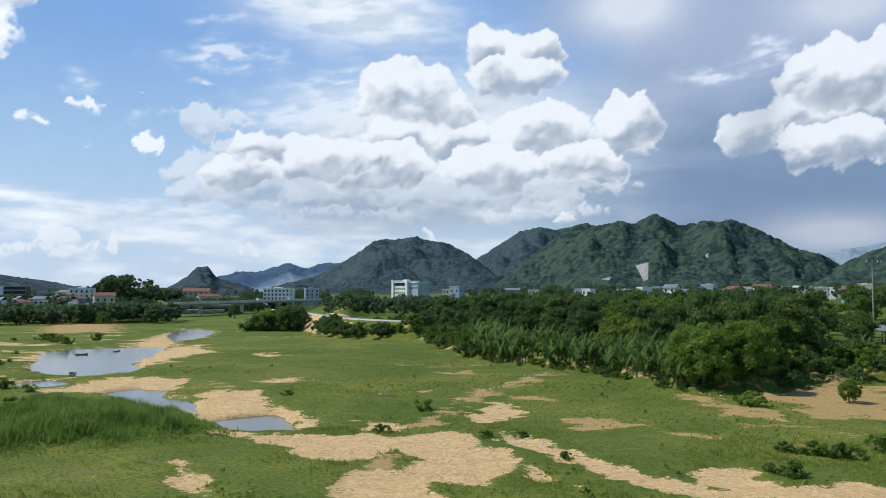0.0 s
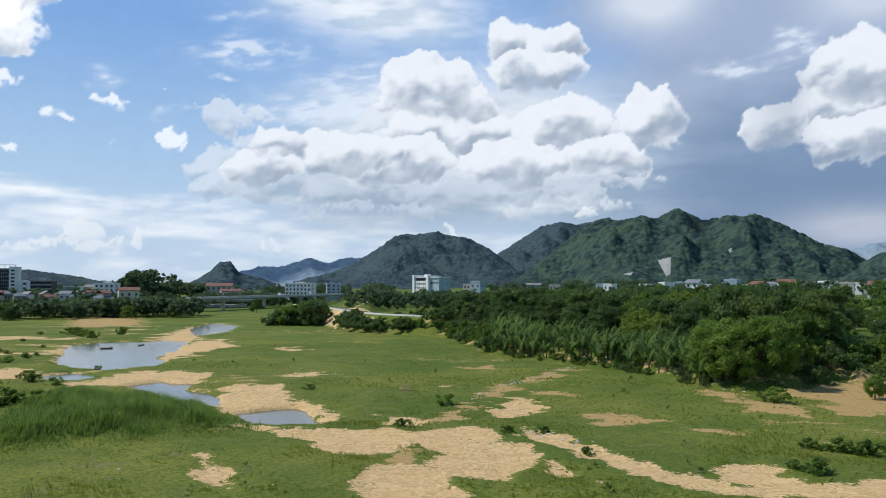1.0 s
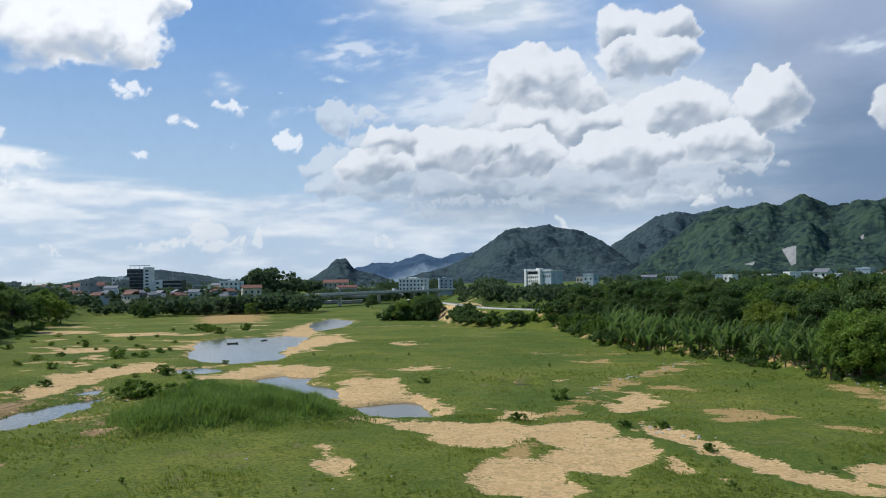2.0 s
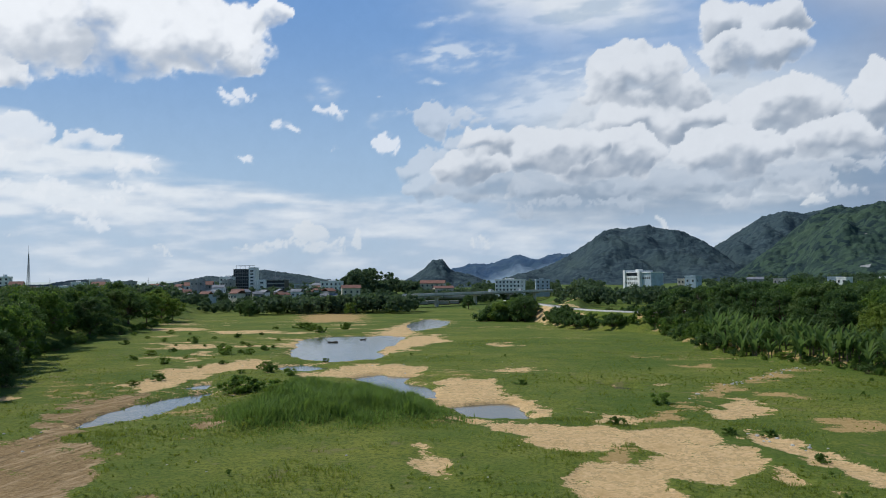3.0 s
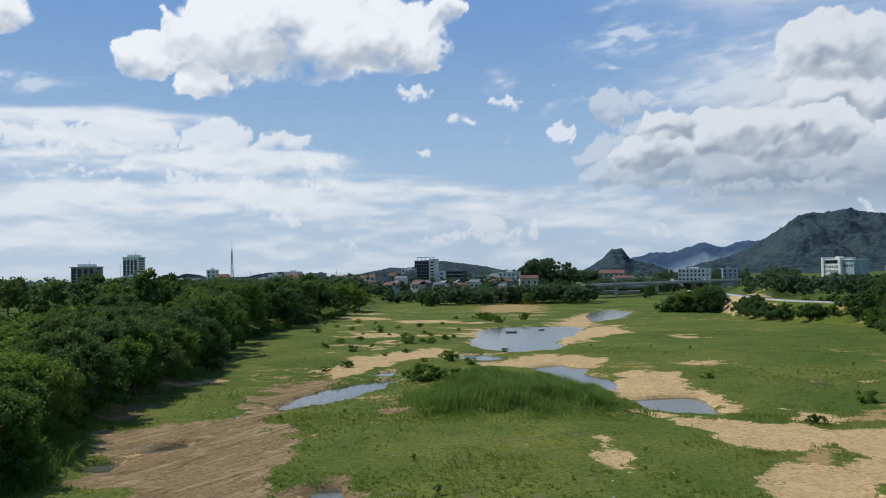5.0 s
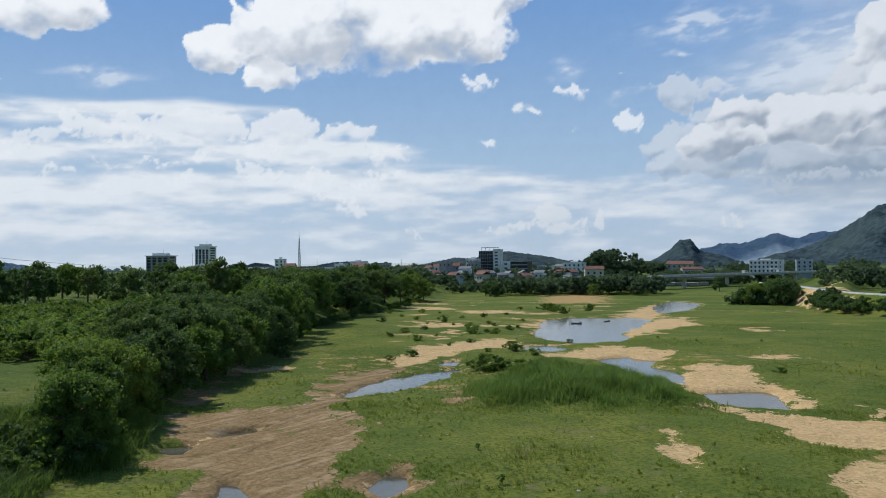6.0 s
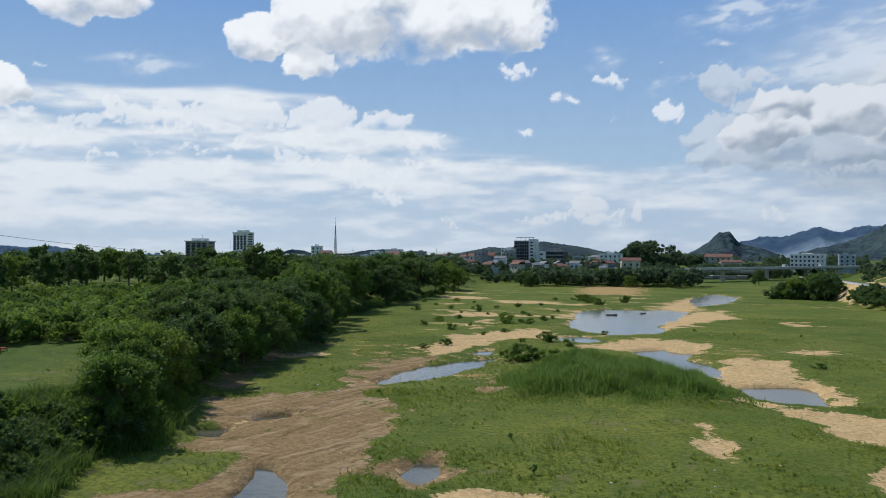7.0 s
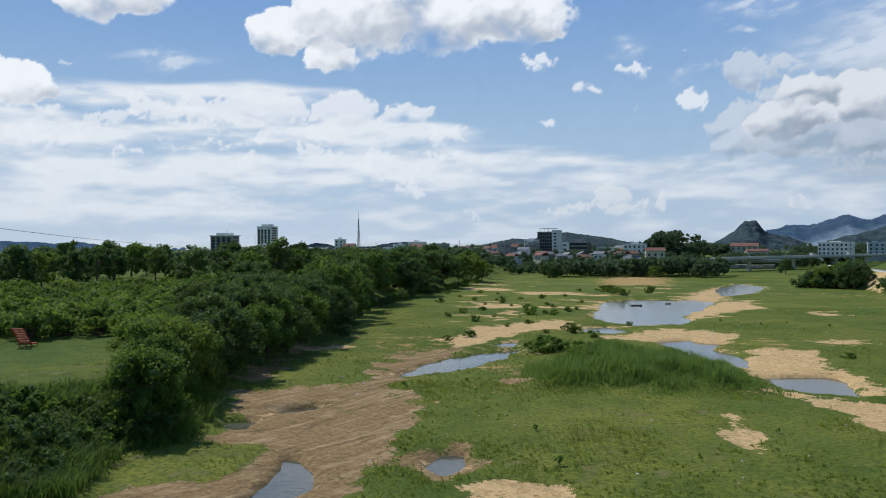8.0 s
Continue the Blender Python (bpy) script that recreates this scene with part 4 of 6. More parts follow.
def crown_plan(rng, height, width, clumps, bare):
    """Middles and sizes of the clumps of a crown: uneven, heavier above, with gaps."""
    low = height * bare
    c, r = [], []
    lobes = rng.normal(size=(5, 2)) * 0.45
    for k in range(clumps):
        t = rng.uniform(0, 1) ** 0.8
        span = math.sin(math.pi * (0.16 + 0.80 * t)) ** 0.7
        a = rng.uniform(0, 2 * math.pi)
        rad = width * 0.5 * span * math.sqrt(rng.uniform(0.15, 1.0))
        lx, ly = lobes[k % 5] * width * 0.28
        c.append((math.cos(a) * rad + lx, math.sin(a) * rad + ly, low + (height - low) * (0.10 + 0.80 * t) * (1 - 0.12 * rng.random())))
        r.append(width * rng.uniform(0.07, 0.18))
    return np.array(c), np.array(r)


def make_tree(name, label, category, seed, height, width, clumps, each, size, mat, bare=0.22, flat=0.8):
    rng = np.random.default_rng(seed)
    c, r = crown_plan(rng, height, width, clumps, bare)
    tree = thing(name, label, category)
    wood = [tube((0, 0, -0.5), (0.1, 0.1, height * 0.35), width * 0.035, width * 0.025, 7),
            tube((0.1, 0.1, height * 0.35), (0, 0, height * 0.8), width * 0.025, width * 0.008)]
    for k in range(0, len(c), 3):
        wood.append(tube((0.05, 0.05, height * rng.uniform(0.18, 0.5)), c[k], width * 0.014, width * 0.004, 5))
    part("trunk", mesh_from("trunk", *soup(wood)), BARK, tree)
    v, f = soup([leaves(rng, c, r, each, size, flat), cores(rng, c, r, flat)])
    part("crown", mesh_from("crown", v, f), mat, tree)
    return tree


def make_bush(name, label, category, seed, height, width, clumps, each, size, mat):
    rng = np.random.default_rng(seed)
    c, r = crown_plan(rng, height, width, clumps, 0.02)
    bush = thing(name, label, category)
    stems = [tube((0, 0, -0.3), c[k] * 0.8, width * 0.014, width * 0.005, 4) for k in range(0, len(c), 2)]
    part("stem", mesh_from("stem", *soup(stems)), BARK, bush)
    part("leaves", mesh_from("leaves", *soup([leaves(rng, c, r, each, size, 0.85), cores(rng, c, r, 0.85, 0.6)])), mat, bush)
    return bush


def blade(base, lean, length, width, bend, steps=5, fold=0.12):
    """A long leaf that arches over; lean is its level direction."""
    v, f = [], []
    lean = np.asarray(lean, float)
    side = np.array((-lean[1], lean[0], 0.0))
    pos, pitch = np.array(base, float), math.radians(80)
    for k in range(steps + 1):
        t = k / steps
        w = width * math.sin(math.pi * min(0.97, 0.12 + 0.86 * t)) ** 0.8
        up = np.array((0, 0, 1.0))
        v += [pos - side * w + up * fold * w, pos, pos + side * w + up * fold * w]
        pos = pos + (lean * math.cos(pitch) + up * math.sin(pitch)) * length / steps
        pitch -= math.radians(bend) / steps
    for k in range(steps):
        a = 3 * k
        f += [(a, a + 1, a + 4), (a, a + 4, a + 3), (a + 1, a + 2, a + 5), (a + 1, a + 5, a + 4)]
    return np.array(v), np.array(f)


def make_banana(seed, height):
    rng = np.random.default_rng(seed)
    plant = thing("banana_plant", "banana plant with broad arching green leaves", "plant", "bananas on the bank")
    for k in range(2):
        x, y = rng.normal(size=2) * 0.5
        part("stem", mesh_from("stem", *tube((x, y, -0.3), (x, y, height * 0.30), 0.13, 0.08, 7)), BARK, plant)
        for q in range(7):
            a = q * 2.4 + rng.uniform(-0.4, 0.4)
            b = blade((x, y, height * rng.uniform(0.06, 0.30)), (math.cos(a), math.sin(a), 0), height * rng.uniform(0.62, 0.82), height * 0.044, rng.uniform(30, 125))
            part("leaf", mesh_from("leaf", *b), LEAF_BANANA, plant)
    return plant


PROTO = {}


def plant_at(key, x, y, scale, rng, sink=0.0, z=None, stretch=1.0):
    """Puts a plant of that kind on the ground, turned by chance."""
    maker = KINDS[key]
    at = Matrix.LocRotScale((x, y, (ground_z(x, y) if z is None else z) - sink), Euler((0, 0, rng.uniform(0, 6.28))),
                            (scale, scale, scale * stretch))
    if key not in PROTO:
        PROTO[key] = maker()
        PROTO[key].matrix_basis = at
        return PROTO[key]
    src = PROTO[key]
    keep = src.scale.copy()
    m = at @ Matrix.Diagonal((1 / keep.x, 1 / keep.y, 1 / keep.z, 1))
    return copy_thing(src, m)


GREEN, DEEP, PALE = "broad green tree in full leaf on the bank", "dark green leafy tree on the river bank", "light green feathery tree on the river bank"
KINDS = {
    "tree_a": lambda: make_tree("tree", GREEN, "tree", 1, 10, 9.0, 70, 95, 0.27, LEAF, 0.10),
    "tree_b": lambda: make_tree("tree", DEEP, "tree", 2, 10, 8.0, 66, 95, 0.25, LEAF_DEEP, 0.08),
    "tree_c": lambda: make_tree("tree", GREEN, "tree", 3, 10, 7.0, 60, 95, 0.25, LEAF, 0.12),
    "tree_d": lambda: make_tree("tree", PALE, "tree", 4, 10, 7.5, 68, 95, 0.25, LEAF_LIGHT, 0.05),
    "tree_e": lambda: make_tree("tree", DEEP, "tree", 5, 10, 9.5, 68, 95, 0.27, LEAF_DEEP, 0.14),
    "mid_a": lambda: make_tree("tree", GREEN, "tree", 6, 10, 9.0, 34, 50, 0.46, LEAF, 0.08),
    "mid_b": lambda: make_tree("tree", DEEP, "tree", 7, 10, 8.5, 34, 50, 0.46, LEAF_DEEP, 0.08),
    "mid_c": lambda: make_tree("tree", DEEP, "tree", 8, 10, 7.0, 32, 50, 0.43, LEAF_DEEP, 0.12),
    "bank_a": lambda: make_tree("tree", GREEN, "tree", 31, 10, 9.0, 76, 150, 0.24, LEAF, 0.03),
    "bank_b": lambda: make_tree("tree", PALE, "tree", 32, 10, 8.5, 76, 150, 0.22, LEAF_LIGHT, 0.02),
    "bush_a": lambda: make_bush("bush", "dense green shrub on the river bank", "shrub", 11, 3, 3.6, 24, 32, 0.26, LEAF),
    "bush_b": lambda: make_bush("bush", "light green leafy shrub on the bank", "shrub", 12, 3, 3.4, 24, 32, 0.26, LEAF_LIGHT),
    "bush_c": lambda: make_bush("bush", "dark green shrub with dense leaves", "shrub", 13, 3, 4.0, 24, 32, 0.27, LEAF_DEEP),
    "fruit_a": lambda: make_bush("fruit_tree", "low round fruit tree in an orchard", "tree", 15, 3, 4.4, 26, 40, 0.24, LEAF_LIGHT),
    "fruit_b": lambda: make_bush("fruit_tree", "low green fruit tree in an orchard", "tree", 16, 3, 4.4, 26, 40, 0.24, LEAF),
    "weed": lambda: make_bush("weed", "small leafy weed on the flats", "weed", 14, 1, 1.1, 6, 14, 0.16, LEAF),
    "banana_a": lambda: make_banana(21, 5.0),
    "banana_b": lambda: make_banana(22, 5.0),
    "banana_c": lambda: make_banana(23, 5.0),
}


def scatter(land, kinds, az, radius, depth, count, height, base, gap, seed, avoid=None, sink=0.0):
    """Plants over the part of a bank between two azimuths, radii and distances from its edge."""
    rng = np.random.default_rng(seed)
    placed, tries = [], 0
    while len(placed) < count and tries < 40:
        tries += 1
        a, r = np.radians(rng.uniform(*az, 400)), np.sqrt(rng.uniform(radius[0] ** 2, radius[1] ** 2, 400))
        x, y = r * np.sin(a), r * np.cos(a)
        s = inside(x, y, land)
        ok = (s > depth[0]) & (s < depth[1])
        if avoid is not None:
            ok &= inside(x, y, avoid) < 1.0
        for px, py in zip(x[ok], y[ok]):
            if len(placed) >= count:
                break
            if all((px - qx) ** 2 + (py - qy) ** 2 > gap ** 2 for qx, qy in placed):
                placed.append((px, py))
    for px, py in sorted(placed, key=lambda q: math.hypot(*q)):
        h = rng.uniform(*height)
        plant_at(kinds[int(rng.integers(len(kinds)))], float(px), float(py), h / base, rng, sink, stretch=rng.uniform(0.92, 1.1))


# the right bank: bananas in front, then a belt of trees
BAN = ["banana_a", "banana_b", "banana_c"]
scatter(RIGHT_LAND, BAN, (2.0, 17.5), (112, 190), (1.0, 9.0), 110, (4.3, 5.8), 5.0, 1.5, 101)
scatter(RIGHT_LAND, BAN, (22, 30), (118, 150), (8, 18), 14, (4.2, 5.5), 5.0, 2.2, 102)
scatter(RIGHT_LAND, ["tree_d", "tree_b", "tree_d"], (16.5, 20.5), (108, 125), (1.5, 8), 6, (7.5, 9.0), 10, 3.6, 103, sink=0.6)
scatter(RIGHT_LAND, ["bush_c", "bush_a", "bush_b"], (19, 31), (112, 150), (0.5, 12), 26, (1.8, 3.6), 3, 2.4, 104)
scatter(RIGHT_LAND, ["tree_b", "tree_e", "tree_a", "tree_b"], (3.0, 23), (125, 190), (9, 28), 36, (7.5, 11.0), 10, 4.6, 105)
scatter(RIGHT_LAND, ["tree_e", "tree_b", "tree_a", "tree_e"], (4.0, 24), (135, 230), (22, 60), 30, (9.5, 11.6), 10, 5.5, 106)
scatter(RIGHT_LAND, ["tree_a", "tree_b", "tree_c"], (23, 31), (150, 250), (24, 90), 14, (5.0, 7.5), 10, 7.0, 116)
scatter(RIGHT_LAND, ["mid_a", "mid_b", "mid_c"], (-2.0, 31), (230, 400), (20, 240), 56, (7.5, 10.0), 10, 8.5, 107, ROAD_STRIP)
scatter(RIGHT_LAND, ["bush_c", "bush_a"], (-7.5, 2.5), (160, 250), (0.5, 8), 40, (2.2, 3.6), 3, 2.6, 108, ROAD_STRIP)
scatter(RIGHT_LAND, ["mid_b", "mid_c"], (-1.5, 4), (175, 250), (6, 25), 16, (5.0, 7.5), 10, 5.0, 109, ROAD_STRIP)
scatter(RIGHT_LAND, ["bush_a", "bush_c", "bush_b"], (1.5, 21), (105, 185), (-0.3, 2.4), 46, (0.7, 1.5), 3, 1.6, 117)
# the left bank: shrubs spilling down to the mud, trees behind, an orchard inland
MEADOW = [(-58.0, 22.0), (-101.0, 37.0), (-94.0, 57.0), (-62.0, 39.5)]
scatter(LEFT_LAND, ["bush_c", "bush_a", "bush_c"], (-69, -57), (38, 64), (1.5, 14), 50, (1.3, 2.3), 3, 1.5, 201, MEADOW)
scatter(LEFT_LAND, ["bank_a", "bank_b", "bank_a"], (-57.3, -51), (58, 86), (2.0, 10.0), 15, (4.8, 6.4), 10, 2.6, 202, MEADOW)
scatter(LEFT_LAND, ["bush_a", "bush_b"], (-60, -50), (56, 92), (0.6, 4.0), 20, (1.4, 2.6), 3, 2.0, 203)
scatter(LEFT_LAND, ["tree_b", "tree_e", "tree_a"], (-54.5, -43), (84, 140), (0.8, 16), 36, (6.2, 8.6), 10, 3.4, 204)
scatter(LEFT_LAND, ["tree_b", "tree_e", "tree_c"], (-46, -33.5), (140, 320), (1.0, 30), 46, (8.5, 11.5), 10, 4.6, 205)
scatter(LEFT_LAND, ["fruit_a", "fruit_b"], (-68, -48), (92, 150), (14, 95), 130, (2.4, 3.8), 3, 3.0, 206, MEADOW)
scatter(LEFT_LAND, ["fruit_b", "fruit_a"], (-68, -44), (140, 200), (20, 170), 110, (2.4, 3.6), 3, 3.6, 207)
scatter(LEFT_LAND, ["fruit_b", "fruit_a"], (-68, -45), (195, 225), (30, 190), 50, (2.6, 4.0), 3, 3.0, 209)
scatter(LEFT_LAND, ["bush_a", "bush_c"], (-47, -34), (125, 300), (-0.8, 1.6), 40, (1.4, 2.6), 3, 2.2, 210)
scatter(LEFT_LAND, ["mid_b", "mid_a", "mid_c"], (-68, -38), (205, 330), (35, 290), 46, (9.0, 13.0), 10, 8.0, 208)
# shrubs and thickets out on the flats
rng = np.random.default_rng(301)
for kind, x, y, h in [
        ("bush_b", -2.2, 92.8, 1.9), ("bush_a", -5.9, 77.9, 1.2), ("bush_a", 25.6, 60.1, 1.7), ("bush_a", 24.6, 61.6, 1.1), ("bush_a", 10.0, 67.0, 1.0),
        ("bush_a", 4.0, 75.6, 1.0), ("bush_a", 32.7, 67.0, 1.9), ("bush_a", 30.9, 68.1, 1.8), ("bush_a", 29.0, 69.5, 1.4), ("bush_b", 36.5, 96.3, 2.6),
        ("bush_a", -61.0, 113.6, 1.8), ("bush_b", -83.1, 137.3, 2.4), ("bush_b", -87.0, 142.7, 2.2), ("bush_b", -79.0, 139.0, 1.8), ("bush_b", -53.2, 91.5, 3.2),
        ("bush_a", -51.7, 92.5, 2.4), ("bush_b", -48.1, 91.7, 2.2), ("bush_a", -56.0, 95.0, 1.8), ("bush_a", -45.0, 90.0, 1.8), ("bush_b", -94.4, 203.0, 2.8),
        ("bush_a", -93.0, 218.8, 3.0), ("bush_b", -102.6, 213.1, 3.2), ("bush_b", -99.0, 208.0, 2.6), ("bush_a", -107.0, 218.0, 2.8), ("bush_b", -63.9, 118.1, 2.0),
        ("bush_b", -46.0, 86.9, 2.0), ("bush_b", 37.1, 69.2, 2.3), ("bush_a", 7.4, 76.2, 1.0), ("bush_a", -19.9, 104.8, 1.1)]:
    plant_at(kind, x, y, h / 2.8, rng, 0.1, stretch=0.72)
for k in range(46):
    a, r = radians(rng.uniform(-38, -22)), rng.uniform(120, 250)
    x, y = r * math.sin(a), r * math.cos(a)
    if max(float(inside(np.array([x]), np.array([y]), o)[0]) for o in WATER + [LEFT_LAND]) < -1:
        plant_at(["bush_a", "bush_b"][k % 2], x, y, rng.uniform(0.25, 0.6), rng, 0.05, stretch=0.7)
plant_at("tree_d", 49.5, 99.6, 0.33, rng, 0.1)
plant_at("mid_b", -97.3, 378.6, 0.75, rng, 0.3)
for k in range(30):   # a hedge of shrubs at the foot of the road bank
    t = rng.random() * 2.7
    (ax, ay), (bx, by) = ROAD_LINE[3 + int(t)], ROAD_LINE[4 + int(t)]
    q = t - int(t)
    plant_at(["bush_c", "bush_a", "bush_c"][k % 3], ax + (bx - ax) * q - 5.0 + rng.normal(), ay + (by - ay) * q - 6.5 + rng.normal(), rng.uniform(0.9, 1.35), rng, 0.3)
for k in range(20):   # thicket of trees and shrubs beside the far road bank
    a, r = radians(-11.3 + rng.uniform(-1.6, 1.5)), 274 + rng.uniform(-4, 12)
    plant_at(["mid_b", "bush_c", "mid_a"][k % 3], r * math.sin(a), r * math.cos(a), [0.88, 1.9, 0.78][k % 3] * rng.uniform(0.8, 1.15), rng, 0.5)
for k in range(16):   # trees on the far shore
    a, r = radians(rng.uniform(-28.6, -18.8)), rng.uniform(345, 400)
    plant_at(["mid_b", "mid_c", "mid_a"][k % 3], r * math.sin(a), r * math.cos(a), rng.uniform(0.55, 0.85), rng, 0.5)
for k in range(8):
    a, r = radians(rng.uniform(-30.4, -29.2)), rng.uniform(345, 370)
    plant_at("mid_b", r * math.sin(a), r * math.cos(a), rng.uniform(0.6, 0.8), rng, 0.5)
for k in range(70):
    a, r = radians(rng.uniform(-44, 22)), rng.uniform(45, 150)
    x, y = r * math.sin(a), r * math.cos(a)
    _, fields = ground_fields(np.array([x]), np.array([y]))
    if max(fields["sand"][0], fields["water"][0], fields["mud"][0], fields["land"][0]) < 0.3:
        plant_at("weed", x, y, rng.uniform(0.25, 0.7), rng)


def far_woods():
    """Woods too far off to count, over the town's edge and the knoll."""
    rng = np.random.default_rng(401)
    pieces = []

    def clump(x, y, z, h, w):
        c, r = crown_plan(rng, h, w, 9, 0.1)
        off = np.array((x, y, z))
        v, f = leaves(rng, c, r * 1.25, 26, 0.85)
        pieces.append((v + off, f))
        v, f = cores(rng, c, r * 1.2)
        pieces.append((v + off, f))

    for az0, az1, r0, r1, n, h0, h1, base in [
            (-68, -34, 330, 520, 110, 8, 12, None), (-39, -29.5, 385, 450, 90, 3.5, 5.5, None), (-36, -18.5, 440, 640, 130, 4.0, 6.5, None), (-18.5, -13, 505, 600, 90, 6, 9, None), (-14, -8.0, 600, 740, 90, 7, 10, None), (-8.3, 3, 350, 520, 100, 6, 9, None),
            (2, 31, 420, 640, 140, 6, 9, None), (-29.2, -18.2, 350, 390, 100, 6.0, 8.8, None), (-20, -9.5, 500, 600, 70, 3.0, 6.0, None), (-34, -24, 520, 600, 40, 6.5, 9.0, None), (-36, -5, 700, 1100, 90, 9, 13, None), (0, 31, 700, 1300, 120, 9, 13, None)]:
        for _ in range(n):
            a, r = radians(rng.uniform(az0, az1)), rng.uniform(r0, r1)
            x, y = r * math.sin(a), r * math.cos(a)
            h = rng.uniform(h0, h1)
            clump(x, y, ground_z(x, y), h, h * rng.uniform(0.8, 1.15))
    for _ in range(150):   # the wooded knoll
        a = rng.uniform(-23.6, -18.2)
        t = (a + 23.6) / 5.4
        top = 24.5 * math.sin(math.pi * min(1, 0.22 + 0.80 * t)) ** 0.55
        r = rng.uniform(580, 640)
        h = rng.uniform(7, 10)
        clump(r * math.sin(radians(a)), r * math.cos(radians(a)), rng.uniform(4, max(5, top - h + 1)), h, h * 0.9)
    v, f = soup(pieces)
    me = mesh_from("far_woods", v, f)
    me.materials.append(LEAF_FAR_HAZE)
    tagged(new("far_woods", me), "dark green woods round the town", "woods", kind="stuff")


far_woods()


def blades_over(name, label, category, mat, outline_fields, az, radius, count, height, width, seed, bend=0.35, taper=None):
    """Upright grass or reed blades in tufts, as one sheet of stuff."""
    rng = np.random.default_rng(seed)
    a, r = np.radians(rng.uniform(*az, count)), np.sqrt(rng.uniform(radius[0] ** 2, radius[1] ** 2, count))
    x, y = r * np.sin(a), r * np.cos(a)
    z, f = ground_fields(x, y)
    keep = rng.random(count) < outline_fields(x, y, f)
    x, y, z = x[keep], y[keep], z[keep]
    per = 4
    x, y, z = (np.repeat(q, per) for q in (x, y, z))
    n = len(x)
    q = rng.uniform(0, 6.283, n)
    lean = np.stack([np.cos(q), np.sin(q), np.zeros(n)], 1)
    side = np.stack([-np.sin(q), np.cos(q), np.zeros(n)], 1)
    tall = height[0] + (height[1] - height[0]) * np.clip(fbm(x * 0.45, y * 0.45, seed, 3) * 2.2 - 0.6 + rng.normal(size=n) * 0.15, 0, 1)
    if taper is not None:
        tall = tall * taper(x, y) * rng.uniform(0.65, 1.15, n)
    base = np.stack([x, y, z - 0.03], 1) + lean * (rng.uniform(0, 0.25, n) * width * 6)[:, None]
    w = (width * rng.uniform(0.6, 1.3, n))[:, None]
    mid = base + lean * (tall * bend * 0.25)[:, None] + (0, 0, 1) * (tall * 0.6)[:, None]
    tip = base + lean * (tall * bend)[:, None] * rng.uniform(0.6, 1.6, n)[:, None] + (0, 0, 1) * tall[:, None]
    v = np.stack([base - side * w, base + side * w, mid + side * w * 0.8, mid - side * w * 0.8, tip], 1).reshape(-1, 3)
    k = np.arange(n)[:, None] * 5
    me = mesh_from(name, v, np.concatenate([k + (0, 1, 2), k + (0, 2, 3), k + (3, 2, 4)], 0))
    me.materials.append(mat)
    return tagged(new(name, me), label, category, kind="stuff")


def reed_cover(x, y, f):
    d = np.maximum(inside(x, y, REEDS[0]), inside(x, y, REEDS[1]))
    return smooth(d + (fbm(x * 0.25, y * 0.22, 61) - 0.5) * 12, -4.0, 5.0)


def reed_taper(x, y):
    d = np.maximum(inside(x, y, REEDS[0]), inside(x, y, REEDS[1]))
    return 0.22 + 0.78 * smooth(d + (fbm(x * 0.3, y * 0.3, 63) - 0.5) * 10, -3.0, 6.0)


def turf_cover(x, y, f):
    free = 1 - np.maximum.reduce([f["sand"], f["water"] * 2, f["mud"], f["dry"] * 0.7]).clip(0, 1)
    return free ** 2 * smooth(fbm(x * 0.12, y * 0.12, 67), 0.35, 0.7)


blades_over("reeds", "tall green reeds on a low mound", "reeds", LEAF_REED, reed_cover, (-38, -14), (62, 112), 44000, (0.5, 1.9), 0.026, 501, 0.55, reed_taper)
blades_over("grass", "short tufted green grass on the flats", "grass", LEAF_GRASS, turf_cover, (-66, 30), (34, 82), 44000, (0.09, 0.36), 0.022, 502, 0.9)
blades_over("grass", "coarser grass tufts farther over the flats", "grass", LEAF_GRASS, turf_cover, (-60, 30), (78, 190), 26000, (0.08, 0.24), 0.05, 503, 0.8)


def low_weeds():
    """Dark broad-leaved ground weeds in drifts, too many to count."""
    rng = np.random.default_rng(521)
    n = 22000
    a, r = np.radians(rng.uniform(-46, 26, n)), np.sqrt(rng.uniform(40 ** 2, 120 ** 2, n))
    x, y = r * np.sin(a), r * np.cos(a)
    z, f = ground_fields(x, y)
    drift = smooth(fbm(x * 0.07, y * 0.09, 91, 4), 0.46, 0.60)
    keep = rng.random(n) < drift * (1 - np.maximum.reduce([f["sand"], f["water"], f["mud"], f["dry"]]).clip(0, 1)) * 0.4
    c = np.stack([x, y, z + 0.05], 1)[keep]
    v, fc = leaves(rng, c, rng.uniform(0.06, 0.24, len(c)), 7, 0.11, 0.7, 0.6)
    me = mesh_from("low_weeds", v, fc)
    me.materials.append(LEAF_GRASS)
    tagged(new("low_weeds", me), "low green weeds in drifts over the grass", "weeds", kind="stuff")


low_weeds()


def bank_cover(x, y, f):
    d = inside(x, y, LEFT_LAND)
    return smooth(d, -1.5, 1.0) * (1 - smooth(d, 9, 14)) * 0.8 * (inside(x, y, MEADOW) < 0.5)


blades_over("tall_grass", "tall rank grass on the river bank", "grass", LEAF, bank_cover, (-69, -50), (34, 75), 24000, (0.5, 1.7), 0.03, 504, 0.7)

